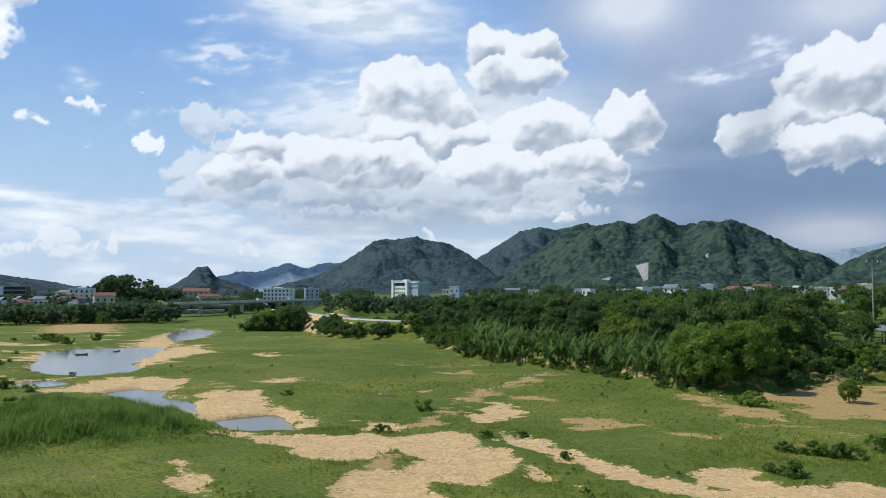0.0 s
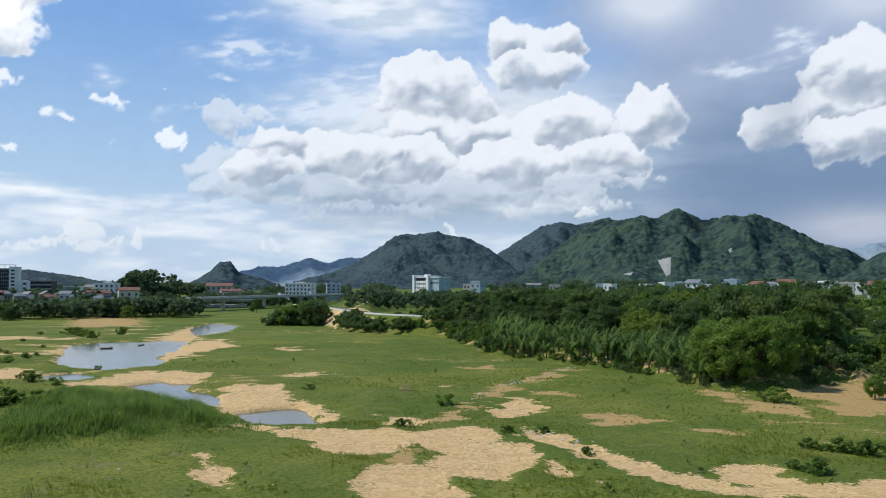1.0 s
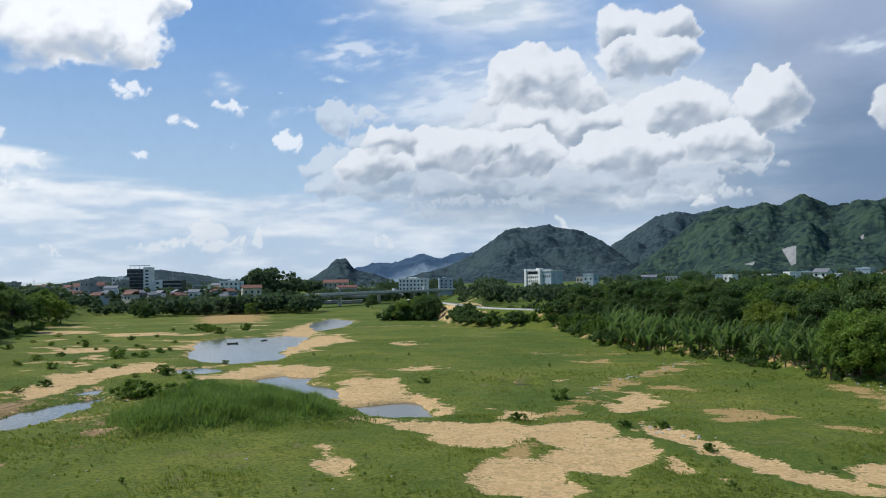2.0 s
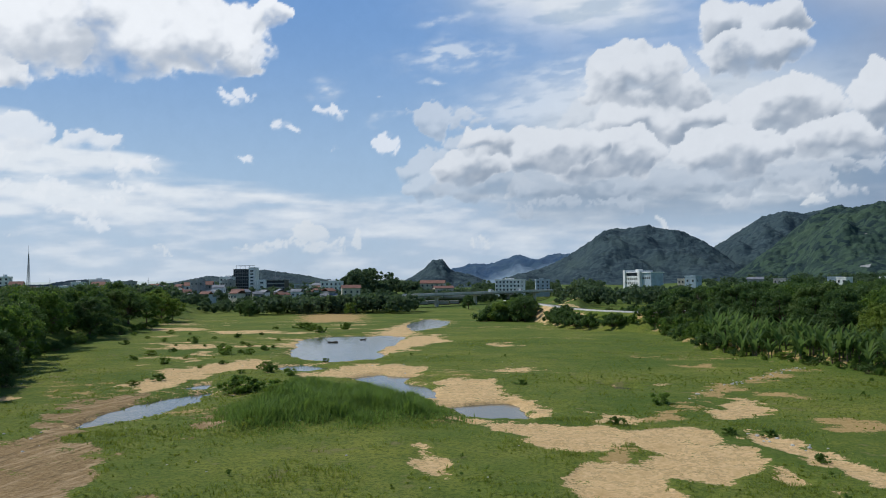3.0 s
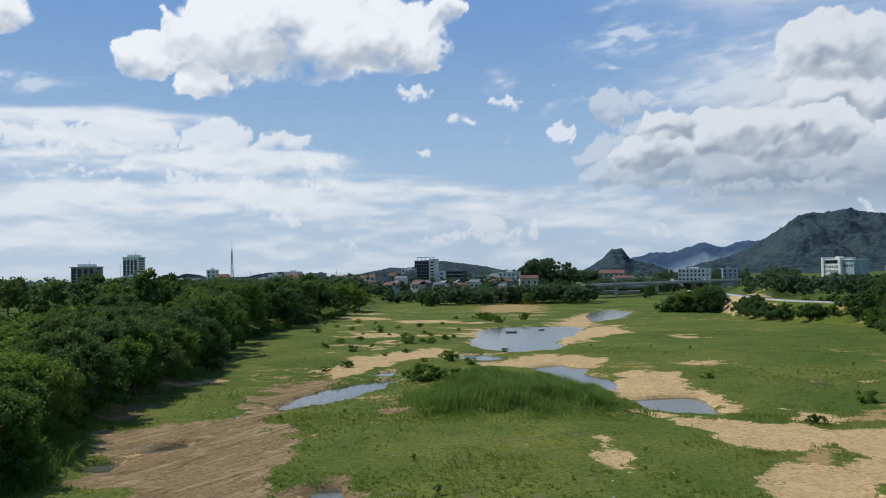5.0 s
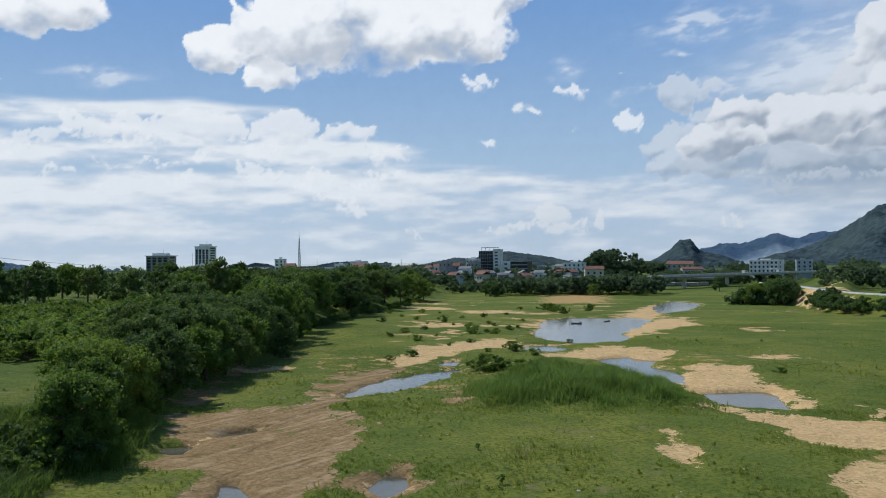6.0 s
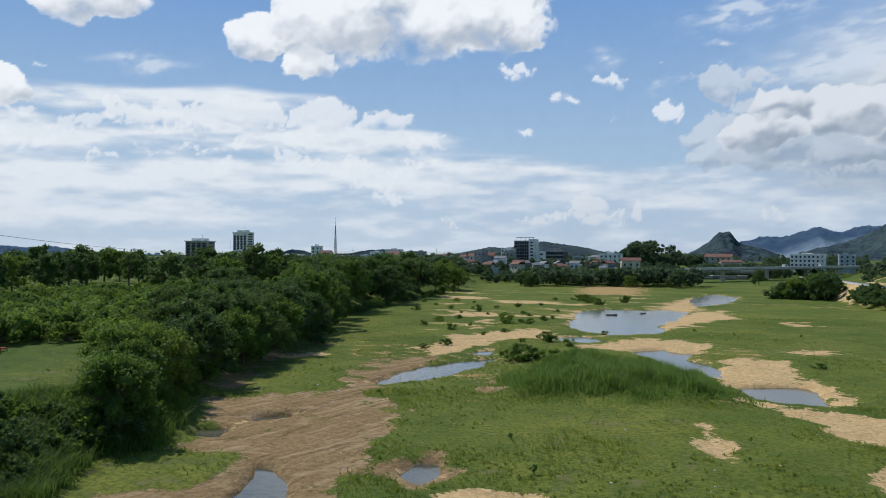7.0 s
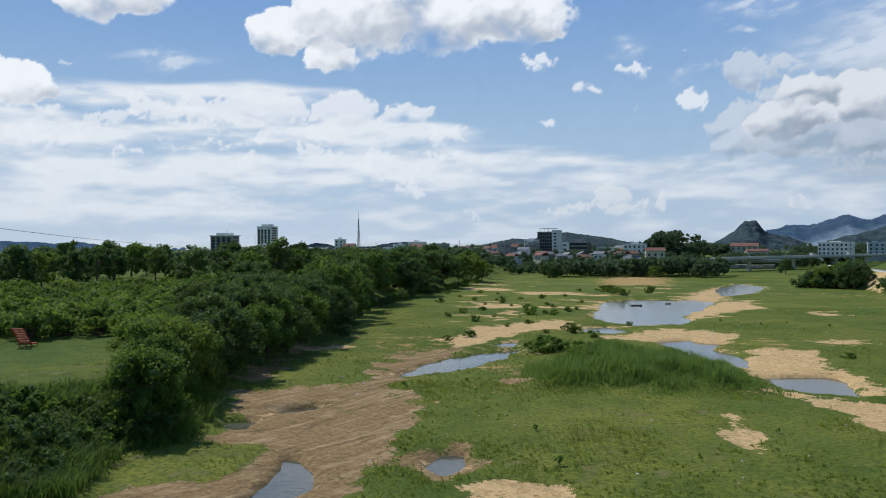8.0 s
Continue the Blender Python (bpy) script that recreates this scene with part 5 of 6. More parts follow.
# ---- buildings, bridge, roads and small things ----
WHITE = plain("white_render", (0.84, 0.84, 0.81), 0.8, 0.22, 0.3)
CREAM = plain("cream_render", (0.66, 0.60, 0.48), 0.85, 0.25, 0.3)
PALE_BLUE = plain("pale_blue_render", (0.42, 0.50, 0.56), 0.85, 0.25, 0.3)
GREY = plain("grey_concrete", (0.36, 0.36, 0.35), 0.85, 0.35, 0.25)
RED_TILE = plain("red_roof_tile", (0.27, 0.135, 0.10), 0.8, 0.4, 0.8)
GREY_TILE = plain("weathered_roof_sheet", (0.24, 0.25, 0.27), 0.6, 0.3, 0.6)
GLASS = plain("dark_window_glass", (0.025, 0.033, 0.042), 0.32, 0.3, 0.5)
STEEL = plain("galvanised_steel", (0.30, 0.31, 0.33), 0.5, 0.3, 1.0, 0.6)
CONCRETE = plain("pale_concrete", (0.36, 0.345, 0.315), 0.85, 0.3, 0.3)
BRIDGE = plain("bridge_concrete", (0.60, 0.58, 0.54), 0.85, 0.25, 0.3)
STONE = plain("pale_stone", (0.62, 0.60, 0.55), 0.9, 0.35, 2.0)
RED_PAINT = plain("red_paint", (0.52, 0.075, 0.04), 0.5, 0.2, 3.0)
WOOD = plain("weathered_wood", (0.20, 0.16, 0.12), 0.9, 0.4, 4.0)


def box_mesh(name, x0, x1, y0, y1, z0, z1, bevel=0.0):
    bm = bmesh.new()
    bmesh.ops.create_cube(bm, size=1.0)
    for v in bm.verts:
        v.co = Vector((x0 + (v.co.x + 0.5) * (x1 - x0), y0 + (v.co.y + 0.5) * (y1 - y0), z0 + (v.co.z + 0.5) * (z1 - z0)))
    if bevel:
        bmesh.ops.bevel(bm, geom=bm.edges[:], offset=bevel, segments=1, affect="EDGES")
    me = bpy.data.meshes.new(name)
    bm.to_mesh(me)
    bm.free()
    return me


def boxes_mesh(name, boxes):
    """Several boxes (x0, x1, y0, y1, z0, z1) as one part."""
    bm = bmesh.new()
    for x0, x1, y0, y1, z0, z1 in boxes:
        made = bmesh.ops.create_cube(bm, size=1.0)["verts"]
        for v in made:
            v.co = Vector((x0 + (v.co.x + 0.5) * (x1 - x0), y0 + (v.co.y + 0.5) * (y1 - y0), z0 + (v.co.z + 0.5) * (z1 - z0)))
    me = bpy.data.meshes.new(name)
    bm.to_mesh(me)
    bm.free()
    return me


PANES = {}


def window(parent, x, y, z, w, h, side=False):
    """A window with a frame round a dark pane, on a front (-y) or side (-x, +x) wall."""
    key = (round(w, 1), round(h, 1))
    if key not in PANES:
        a, b = key[0] / 2, key[1] / 2
        t = 0.12
        PANES[key] = (boxes_mesh("window", [(-a, a, -0.10, 0.05, b - t, b), (-a, a, -0.16, 0.05, -b, -b + t), (-a, -a + t, -0.10, 0.05, -b, b), (a - t, a, -0.10, 0.05, -b, b)]),
                      box_mesh("pane", -a + t, a - t, -0.04, 0.05, -b + t, b - t))
        PANES[key][0].materials.append(GREY)
        PANES[key][1].materials.append(GLASS)
    frame_me, pane_me = PANES[key]
    ob = part("window", frame_me, None, parent)
    ob.matrix_basis = pose(x, y, z, 0, 0, side if side else 0)
    part("pane", pane_me, None, ob)


def gable(w, d, z, rise, over=0.5):
    a, b = w / 2 + over, d / 2 + over
    bm = bmesh.new()
    pts = [(-a, -b, z), (a, -b, z), (a, b, z), (-a, b, z), (-a, 0, z + rise), (a, 0, z + rise)]
    low = [bm.verts.new(p) for p in pts]
    top = [bm.verts.new((p[0], p[1], p[2] + 0.22)) for p in pts]
    for vs in (low, top):
        q = vs
        for f in ((0, 1, 5, 4), (2, 3, 4, 5)):
            bm.faces.new([q[i] for i in f])
    for i, j in ((0, 1), (1, 5), (5, 2), (2, 3), (3, 4), (4, 0)):
        bm.faces.new([low[i], low[j], top[j], top[i]])
    bm.normal_update()
    return bm


def polar(az, r):
    return r * math.sin(radians(az)), r * math.cos(radians(az))


def building(name, label, az, r, w, d, top, base, storeys, cols, wall, turn=0.0, roof=None, roof_mat=None, win=(1.3, 1.5), category="building", group=""):
    """A block that faces the river: body with storey ledges, framed windows, and a parapet or a pitched roof."""
    x, y = polar(az, r)
    h = top - base
    ob = thing(name, label, category, group, at=pose(x, y, base, 0, 0, -az + turn))
    rise = h * 0.28 if roof == "gable" else 0
    eaves = h - rise
    part("wall", box_mesh("wall", -w / 2, w / 2, -d / 2, d / 2, -4, eaves, 0.05), wall, ob)
    if roof == "gable":
        part("roof", gable(w, d, eaves, rise), roof_mat, ob)
        tri = bmesh.new()
        for sx in (-w / 2 + 0.02, w / 2 - 0.02):
            tri.faces.new([tri.verts.new(p) for p in ((sx, -d / 2, eaves), (sx, d / 2, eaves), (sx, 0, eaves + rise))])
        part("gable_wall", tri, wall, ob)
    else:
        t = 0.25
        part("parapet", boxes_mesh("parapet", [(-w / 2 - 0.15, w / 2 + 0.15, -d / 2 - 0.15, -d / 2 + t, eaves - 0.1, eaves + 0.7), (-w / 2 - 0.15, w / 2 + 0.15, d / 2 - t, d / 2 + 0.15, eaves - 0.1, eaves + 0.7),
                                               (-w / 2 - 0.15, -w / 2 + t, -d / 2 + t, d / 2 - t, eaves - 0.1, eaves + 0.7), (w / 2 - t, w / 2 + 0.15, -d / 2 + t, d / 2 - t, eaves - 0.1, eaves + 0.7)]), wall, ob)
        part("stair_head", box_mesh("stair_head", -w * 0.2, w * 0.1, -d * 0.1, d * 0.3, eaves, eaves + min(2.4, h * 0.16), 0.05), wall, ob)
    step = eaves / storeys
    for s in range(storeys):
        part("ledge", box_mesh("ledge", -w / 2 - 0.12, w / 2 + 0.12, -d / 2 - 0.18, -d / 2 + 0.02, s * step + step * 0.97, s * step + step * 1.03), wall, ob)
        for c in range(cols):
            window(ob, -w / 2 + (c + 0.5) * w / cols, -d / 2, s * step + step * 0.52, min(win[0], w / cols * 0.75), min(win[1], step * 0.6))
        window(ob, -w / 2, -d * 0.15, s * step + step * 0.52, min(win[0], d * 0.4), min(win[1], step * 0.6), side=-90)
        window(ob, w / 2, -d * 0.15, s * step + step * 0.52, min(win[0], d * 0.4), min(win[1], step * 0.6), side=90)
    return ob


def tower(label, az, r, w, d, top, base, floors, dark, turn, crown):
    """A high block with upright strips of glass and a jutting cap."""
    x, y = polar(az, r)
    h = top - base
    ob = thing("tower_block", label, "tower block", at=pose(x, y, base, 0, 0, -az + turn))
    part("wall", box_mesh("wall", -w / 2, w / 2, -d / 2, d / 2, -4, h, 0.05), WHITE if not dark else GREY, ob)
    strips = 4
    for k in range(strips):
        x0 = -w / 2 + w * (k + 0.18) / strips
        part("glass_strip", box_mesh("glass_strip", x0, x0 + w * 0.64 / strips, -d / 2 - 0.12, -d / 2 + 0.1, h * 0.06, h * 0.93), GLASS, ob)
    for f in range(floors):
        part("floor_band", box_mesh("floor_band", -w / 2 - 0.1, w / 2 + 0.1, -d / 2 - 0.22, -d / 2 + 0.05, h * (f + 0.86) / floors, h * (f + 1.0) / floors), GREY if dark else WHITE, ob)
        window(ob, -w / 2, 0, h * (f + 0.45) / floors, d * 0.6, h / floors * 0.6, side=-90)
        window(ob, w / 2, 0, h * (f + 0.45) / floors, d * 0.6, h / floors * 0.6, side=90)
    part("cap", boxes_mesh("cap", [(-w / 2 - crown, w / 2 + crown, -d / 2 - crown, d / 2 + crown, h, h + 0.6), (-w * 0.3, w * 0.3, -d * 0.3, d * 0.3, h + 0.6, h + 2.6)]), WHITE, ob)
    part("aerial", mesh_from("aerial", *tube((w * 0.1, 0, h + 2.4), (w * 0.1, 0, h + 6.0), 0.12, 0.05, 5)), STEEL, ob)
    return ob


# landmarks of the town
tower("grey high-rise with strips of dark glass", -52.45, 700, 19, 14, 23.6, 6, 7, True, -28, 0.9)
tower("white high-rise with dark window strips", -49.6, 750, 13.5, 13, 32.2, 6, 12, False, -30, 0.5)
x, y = polar(-29.85, 650)
block = thing("office_tower", "dark glass office tower with a white stair core", "tower block", at=pose(x, y, 6, 0, 0, 16))
part("glass_body", box_mesh("glass_body", -8.5, 3.5, -6, 6, -4, 18.8, 0.05), GLASS, block)
part("core", box_mesh("core", 3.5, 8.5, -7, 6, -4, 20.0, 0.05), WHITE, block, "white rendered stair core")
for k in range(9):
    part("mullion", box_mesh("mullion", -8.5 + k * 1.4, -8.35 + k * 1.4, -6.15, -5.9, 0, 18.8), STEEL, block)
for k in range(7):
    part("floor_band", box_mesh("floor_band", -8.6, 3.5, -6.2, -5.9, 2.4 + k * 2.6, 2.75 + k * 2.6), GREY, block)
    window(block, 6.0, -7.0, 2.2 + k * 2.5, 2.4, 1.2)
for k in range(5):
    part("roof_post", mesh_from("roof_post", *tube((-7 + k * 3.4, -3, 18.6), (-7 + k * 3.4, -3, 21.2), 0.14, 0.14, 5)), STEEL, block)
part("roof_rail", box_mesh("roof_rail", -7.4, 7.2, -3.2, -2.8, 21.1, 21.5), STEEL, block)
x, y = polar(-28.0, 600)
block = thing("office_block", "dark banded office block with a white end wing", "building", at=pose(x, y, 6, 0, 0, 10))
part("white_wing", box_mesh("white_wing", -10.2, -3.6, -6, 6, -4, 10.2, 0.05), WHITE, block, "white rendered wing")
part("glass_body", box_mesh("glass_body", -3.6, 9.4, -5.4, 6, -4, 9.6, 0.05), GLASS, block)
for k in range(4):
    part("floor_band", box_mesh("floor_band", -3.6, 9.7, -5.9, -5.3, 1.3 + k * 2.8, 2.2 + k * 2.8), WHITE if k == 3 else GREY, block)
part("roof_slab", box_mesh("roof_slab", -3.9, 10.0, -6.2, 6.4, 9.9, 10.5), GREY, block)
part("aerial", mesh_from("aerial", *tube((1.5, 0, 10.4), (1.5, 0, 17.0), 0.22, 0.08, 6)), STEEL, block)
part("roof_hut", box_mesh("roof_hut", 0.0, 4.0, -2, 3, 10.5, 12.4), GREY, block)
for k in range(3):
    window(block, -7.0, -6.0, 2.0 + k * 3.0, 2.2, 1.2)
building("office_block", "dark-windowed white block beside the glass tower", -31.1, 640, 9, 9, 17.8, 6, 4, 3, WHITE, -25)
building("apartment_house", "narrow white house rising over the trees", -44.6, 640, 7, 7, 19.2, 6, 5, 2, WHITE, -20)
building("house", "white flat-roofed house on the town's edge", -39.2, 560, 10, 8, 16.4, 6, 3, 3, WHITE, -20)
building("office_block", "white and dark office block among trees", -24.0, 560, 13, 9, 14.0, 5.5, 3, 4, WHITE, -25)
building("house", "cream house with a red tiled roof", -22.7, 500, 11, 8, 12.0, 5.5, 1, 3, CREAM, 6, "gable", RED_TILE)
building("temple_hall", "long hall with a red tiled roof", -16.9, 640, 19, 10, 14.6, 6, 2, 5, CREAM, -8, "gable", RED_TILE)
building("house", "low house with a broad red roof", -16.2, 560, 13, 9, 10.6, 5, 1, 3, CREAM, 14, "gable", RED_TILE)
building("school", "long white school with rows of windows", -11.45, 590, 20, 9, 14.2, 6, 3, 7, WHITE, -25)
building("office_block", "grey block behind the bridge", -9.2, 600, 10, 9, 14.0, 6, 3, 3, PALE_BLUE, 5)

# the civic building: white end slabs, a glazed middle and a long hall
x, y = polar(-2.35, 620)
hall = thing("civic_building", "white civic building with slab towers and dark glazing", "building", at=pose(x, y, 6.3, 0, 0, -46) @ Matrix.Diagonal((0.88, 0.9, 1.0, 1)))
part("end_slab", box_mesh("end_slab", -16.3, -13.6, -7, 7, -4, 14.6, 0.05), WHITE, hall)
part("glazed_middle", box_mesh("glazed_middle", -13.6, 2.2, -5, 6, -4, 12.6, 0.05), GLASS, hall)
part("inner_slab", box_mesh("inner_slab", 2.2, 5.2, -7.5, 7, -4, 14.2, 0.05), WHITE, hall)
# the hall's shaded look is put into its wall colour, pale blue-grey
part("side_hall", box_mesh("side_hall", 5.2, 16.3, -5, 8, -4, 12.4, 0.05), PALE_BLUE, hall, "side hall with its shade put into a pale grey wall colour")
part("roof_slab", boxes_mesh("roof_slab", [(-13.6, 2.2, -6.2, 7, 12.6, 13.4), (5.2, 16.9, -5.8, 8.6, 12.4, 13.0), (-6, -3, -2, 3, 13.4, 15.2)]), WHITE, hall)
for k in range(6):
    part("pier", box_mesh("pier", -12.4 + k * 2.6, -11.5 + k * 2.6, -6.0, -4.9, 0, 8.8), WHITE, hall)
for k in range(3):
    part("balcony", box_mesh("balcony", -13.6, 2.2, -6.1, -4.9, 2.6 + k * 3.1, 4.0 + k * 3.1), WHITE, hall)
for k in range(4):
    window(hall, 6.8 + k * 2.6, -5.0, 8.6, 1.5, 1.5)

# lattice mast
x, y = polar(-43.32, 700)
mast = thing("radio_mast", "tall steel lattice radio mast", "mast", at=pose(x, y, 6))
feet = [(1.9 * math.cos(a), 1.9 * math.sin(a)) for a in (0.3, 2.39, 4.49)]
levels = 11
for fx, fy in feet:
    part("leg", mesh_from("leg", *tube((fx, fy, -3), (fx * 0.12, fy * 0.12, 32), 0.26, 0.16, 5)), STEEL, mast)
for k in range(levels):
    z0, z1 = 32 * k / levels, 32 * (k + 1) / levels
    s0, s1 = 1 - 0.88 * (z0 + 3) / 35, 1 - 0.88 * (z1 + 3) / 35
    pieces = []
    for i in range(3):
        a, b = feet[i], feet[(i + 1) % 3]
        pieces.append(tube((a[0] * s0, a[1] * s0, z0), (b[0] * s1, b[1] * s1, z1), 0.10, 0.10, 4))
        pieces.append(tube((a[0] * s1, a[1] * s1, z1), (b[0] * s1, b[1] * s1, z1), 0.09, 0.09, 4))
    part("brace", mesh_from("brace", *soup(pieces)), STEEL, mast)
part("aerial", mesh_from("aerial", *tube((0, 0, 31), (0, 0, 39), 0.16, 0.07, 5)), STEEL, mast)
for az, r, top in ((-50.45, 690, 26.0), (-42.1, 640, 18.5), (-36.2, 560, 18.0)):
    x, y = polar(az, r)
    pole = thing("antenna", "thin steel aerial pole over the roofs", "antenna", at=pose(x, y, 6))
    part("pole", mesh_from("pole", *tube((0, 0, -3), (0, 0, top - 6), 0.22, 0.08, 6)), STEEL, pole)
    part("crossbar", mesh_from("crossbar", *tube((-1, 0, top - 8), (1, 0, top - 8), 0.09, 0.09, 4)), STEEL, pole)

# rows of town houses and the village below the hill
rng = np.random.default_rng(611)
WALLS = [(WHITE, "white"), (CREAM, "cream"), (PALE_BLUE, "pale blue"), (WHITE, "white"), (GREY, "grey")]


def town_house(az, r, base, low, high, group):
    wall, word = WALLS[int(rng.integers(len(WALLS)))]
    w, h = rng.uniform(5.0, 9.5), rng.uniform(low, high)
    pitched = rng.random() < 0.45
    red = rng.random() < 0.6
    label = "%s town house with a %s" % (word, ("red tiled roof" if red else "grey sheet roof") if pitched else "flat parapet roof")
    building("house", label, az, r, w, rng.uniform(6, 9), base + h, base, max(1, int(h / 3.3)), max(2, int(w / 2.8)), wall, rng.uniform(-50, 5),
             "gable" if pitched else None, RED_TILE if red else GREY_TILE, category="house", group=group)


for k in range(58):
    town_house(-51 + k * 0.48 + rng.uniform(-0.25, 0.25), rng.uniform(540, 760), 6.5, 4.0, 9.5, "houses of the town")
for az in np.arange(-1.0, 31, 1.05):
    a = az + rng.uniform(-0.4, 0.4)
    if a < 13 and rng.random() < 0.55:
        continue
    town_house(a, rng.uniform(500, 640), 9.9, 3.2, 5.8, "houses of the village")


for az in np.arange(16.0, 31, 1.3):
    town_house(az + rng.uniform(-0.5, 0.5), rng.uniform(430, 500), 9.6, 4.2, 7.0, "houses of the village")


def low_house(az, r, base, h):
    """A small roadside house under a sheet or tile roof."""
    wall, word = WALLS[int(rng.integers(len(WALLS)))]
    red = rng.random() < 0.3
    w, d = rng.uniform(4, 7.5), rng.uniform(4, 7)
    x, y = polar(az, r)
    ob = thing("house", "low %s house under a %s roof" % (word, "rusty red" if red else "grey sheet"), "house", "houses of the town", at=pose(x, y, base, 0, 0, -az + rng.uniform(-70, 40)))
    part("wall", box_mesh("wall", -w / 2, w / 2, -d / 2, d / 2, -4, h, 0.05), wall, ob)
    part("roof", gable(w, d, h, rng.uniform(0.8, 1.8)), RED_TILE if red else GREY_TILE, ob)
    window(ob, -w * 0.22, -d / 2, h * 0.55, 1.4, 1.2)
    window(ob, w * 0.24, -d / 2, h * 0.55, 1.4, 1.2)


for k in range(64):
    low_house(rng.uniform(-37.5, -22.5) if k % 4 else rng.uniform(-52, -37), rng.uniform(470, 600), rng.uniform(3.2, 5.0), rng.uniform(2.2, 4.6))
for az, r, long in ((-17.75, 478, 7.0), (-17.0, 486, 6.0), (-16.3, 474, 8.0), (-15.4, 482, 5.0)):
    x, y = polar(az, r)
    ob = thing("house_boat", "moored house boat with a pale flat roof", "boat", "house boats under the bridge", at=pose(x, y, ground_z(x, y), 0, 0, -az + rng.uniform(-12, 12)))
    part("hull", box_mesh("hull", -long / 2 - 0.6, long / 2 + 0.6, -1.6, 1.6, -0.4, 0.6, 0.15), WOOD, ob)
    part("cabin", box_mesh("cabin", -long / 2, long / 2, -1.3, 1.3, 0.6, 2.0, 0.05), GREY, ob)
    part("roof", box_mesh("roof", -long / 2 - 0.4, long / 2 + 0.4, -1.7, 1.7, 2.0, 2.2), STONE, ob)


# bridge across the far river
def far_bridge():
    ax, ay = polar(-18.6, 418)
    bx, by = polar(-7.6, 600)
    span = math.hypot(bx - ax, by - ay)
    turn = math.degrees(math.atan2(by - ay, bx - ax))
    ob = thing("road_bridge", "low concrete road bridge on slender piers", "bridge", at=pose(ax, ay, 0, 0, 0, turn))
    part("deck", box_mesh("deck", 0, span, -4.5, 4.5, 6.35, 6.9, 0.05), BRIDGE, ob)
    part("girder", boxes_mesh("girder", [(0, span, -3.6, -2.6, 5.9, 6.35), (0, span, 2.6, 3.6, 5.9, 6.35)]), GREY, ob)
    for side in (-4.5, 4.3):
        part("parapet", box_mesh("parapet", 0, span, side, side + 0.2, 6.9, 7.5), BRIDGE, ob)
    for k, s in enumerate((0.13, 0.34, 0.55, 0.74, 0.9)):
        x = span * s
        part("pier", boxes_mesh("pier", [(x - 0.6, x + 0.6, -0.9, 0.9, -2, 5.2), (x - 0.7, x + 0.7, -3.6, 3.6, 5.2, 5.9)]), BRIDGE, ob)
    for s in (0.42, 0.62):
        v = thing("van", "small white van on the bridge", "vehicle", at=pose(ax, ay, 6.92, 0, 0, turn) @ pose(span * s, -2.0, 0))
        bm = bmesh.new()
        pts = [(-2.2, 0.35), (2.2, 0.35), (2.25, 1.0), (1.3, 1.15), (0.8, 1.9), (-2.2, 1.95)]
        for yy in (-0.85, 0.85):
            bm.faces.new([bm.verts.new((px, yy, pz)) for px, pz in pts])
        bm.verts.ensure_lookup_table()
        for i in range(6):
            j = (i + 1) % 6
            bm.faces.new([bm.verts[i], bm.verts[j], bm.verts[6 + j], bm.verts[6 + i]])
        part("body", bm, WHITE, v)
        part("windscreen", box_mesh("windscreen", -1.9, 0.7, -0.88, 0.88, 1.2, 1.7), GLASS, v)
        for wx in (-1.4, 1.4):
            for wy in (-0.8, 0.8):
                part("wheel", mesh_from("wheel", *tube((wx, wy - 0.1, 0.33), (wx, wy + 0.1, 0.33), 0.33, 0.33, 10)), GLASS, v)


far_bridge()


def ribbon(name, label, category, line, width, lift, thick, mat, follow=True):
    """A road or kerb laid along a line."""
    verts, faces = [], []
    n = len(line)
    for k, (x, y, z) in enumerate(line):
        a, b = line[max(0, k - 1)], line[min(n - 1, k + 1)]
        d = Vector((b[0] - a[0], b[1] - a[1], 0)).normalized()
        s = Vector((-d.y, d.x, 0)) * width / 2
        for sx, dz in ((1, 0), (-1, 0), (-1, -thick), (1, -thick)):
            verts.append((x + s.x * sx, y + s.y * sx, z + lift + dz))
    for k in range(n - 1):
        a, b = 4 * k, 4 * k + 4
        for i in range(4):
            j = (i + 1) % 4
            faces.append((a + i, b + i, b + j, a + j))
    me = mesh_from(name, verts, faces)
    me.materials.append(mat)
    return tagged(new(name, me), label, category, kind="structure")


ROAD = [(x, y, 5.05) for x, y in ROAD_LINE]
ribbon("road", "pale concrete road on top of the bank", "road", ROAD, 4.0, 0.0, 0.5, CONCRETE)
ribbon("kerb", "white painted kerb along the bank road", "kerb", [(x - 2.0, y - 1.9, z) for x, y, z in ROAD], 0.45, 0.30, 0.9, STONE)
ribbon("embankment", "low concrete river wall near the town", "wall", [(*polar(a, 505), 5.2) for a in (-24, -22, -20, -18, -16, -14.5)], 1.2, 0.0, 2.2, CONCRETE)

# twin poles with a cross-arm
for az, r in ((27.95, 262), (28.75, 266)):
    x, y = polar(az, r)
    z = ground_z(x, y)
    pole = thing("utility_pole", "tall grey concrete utility pole", "utility pole", "utility poles", at=pose(x, y, z))
    part("shaft", mesh_from("shaft", *tube((0, 0, -0.5), (0, 0, 22.3 - z), 0.24, 0.15, 7)), CONCRETE, pole)
    part("cross_arm", box_mesh("cross_arm", -1.9, 1.9, -0.1, 0.1, 21.6 - z, 21.85 - z), STEEL, pole)
    for k in (-1.6, 0.0, 1.6):
        part("insulator", mesh_from("insulator", *tube((k, 0, 21.85 - z), (k, 0, 22.35 - z), 0.12, 0.08, 6)), WHITE, pole)


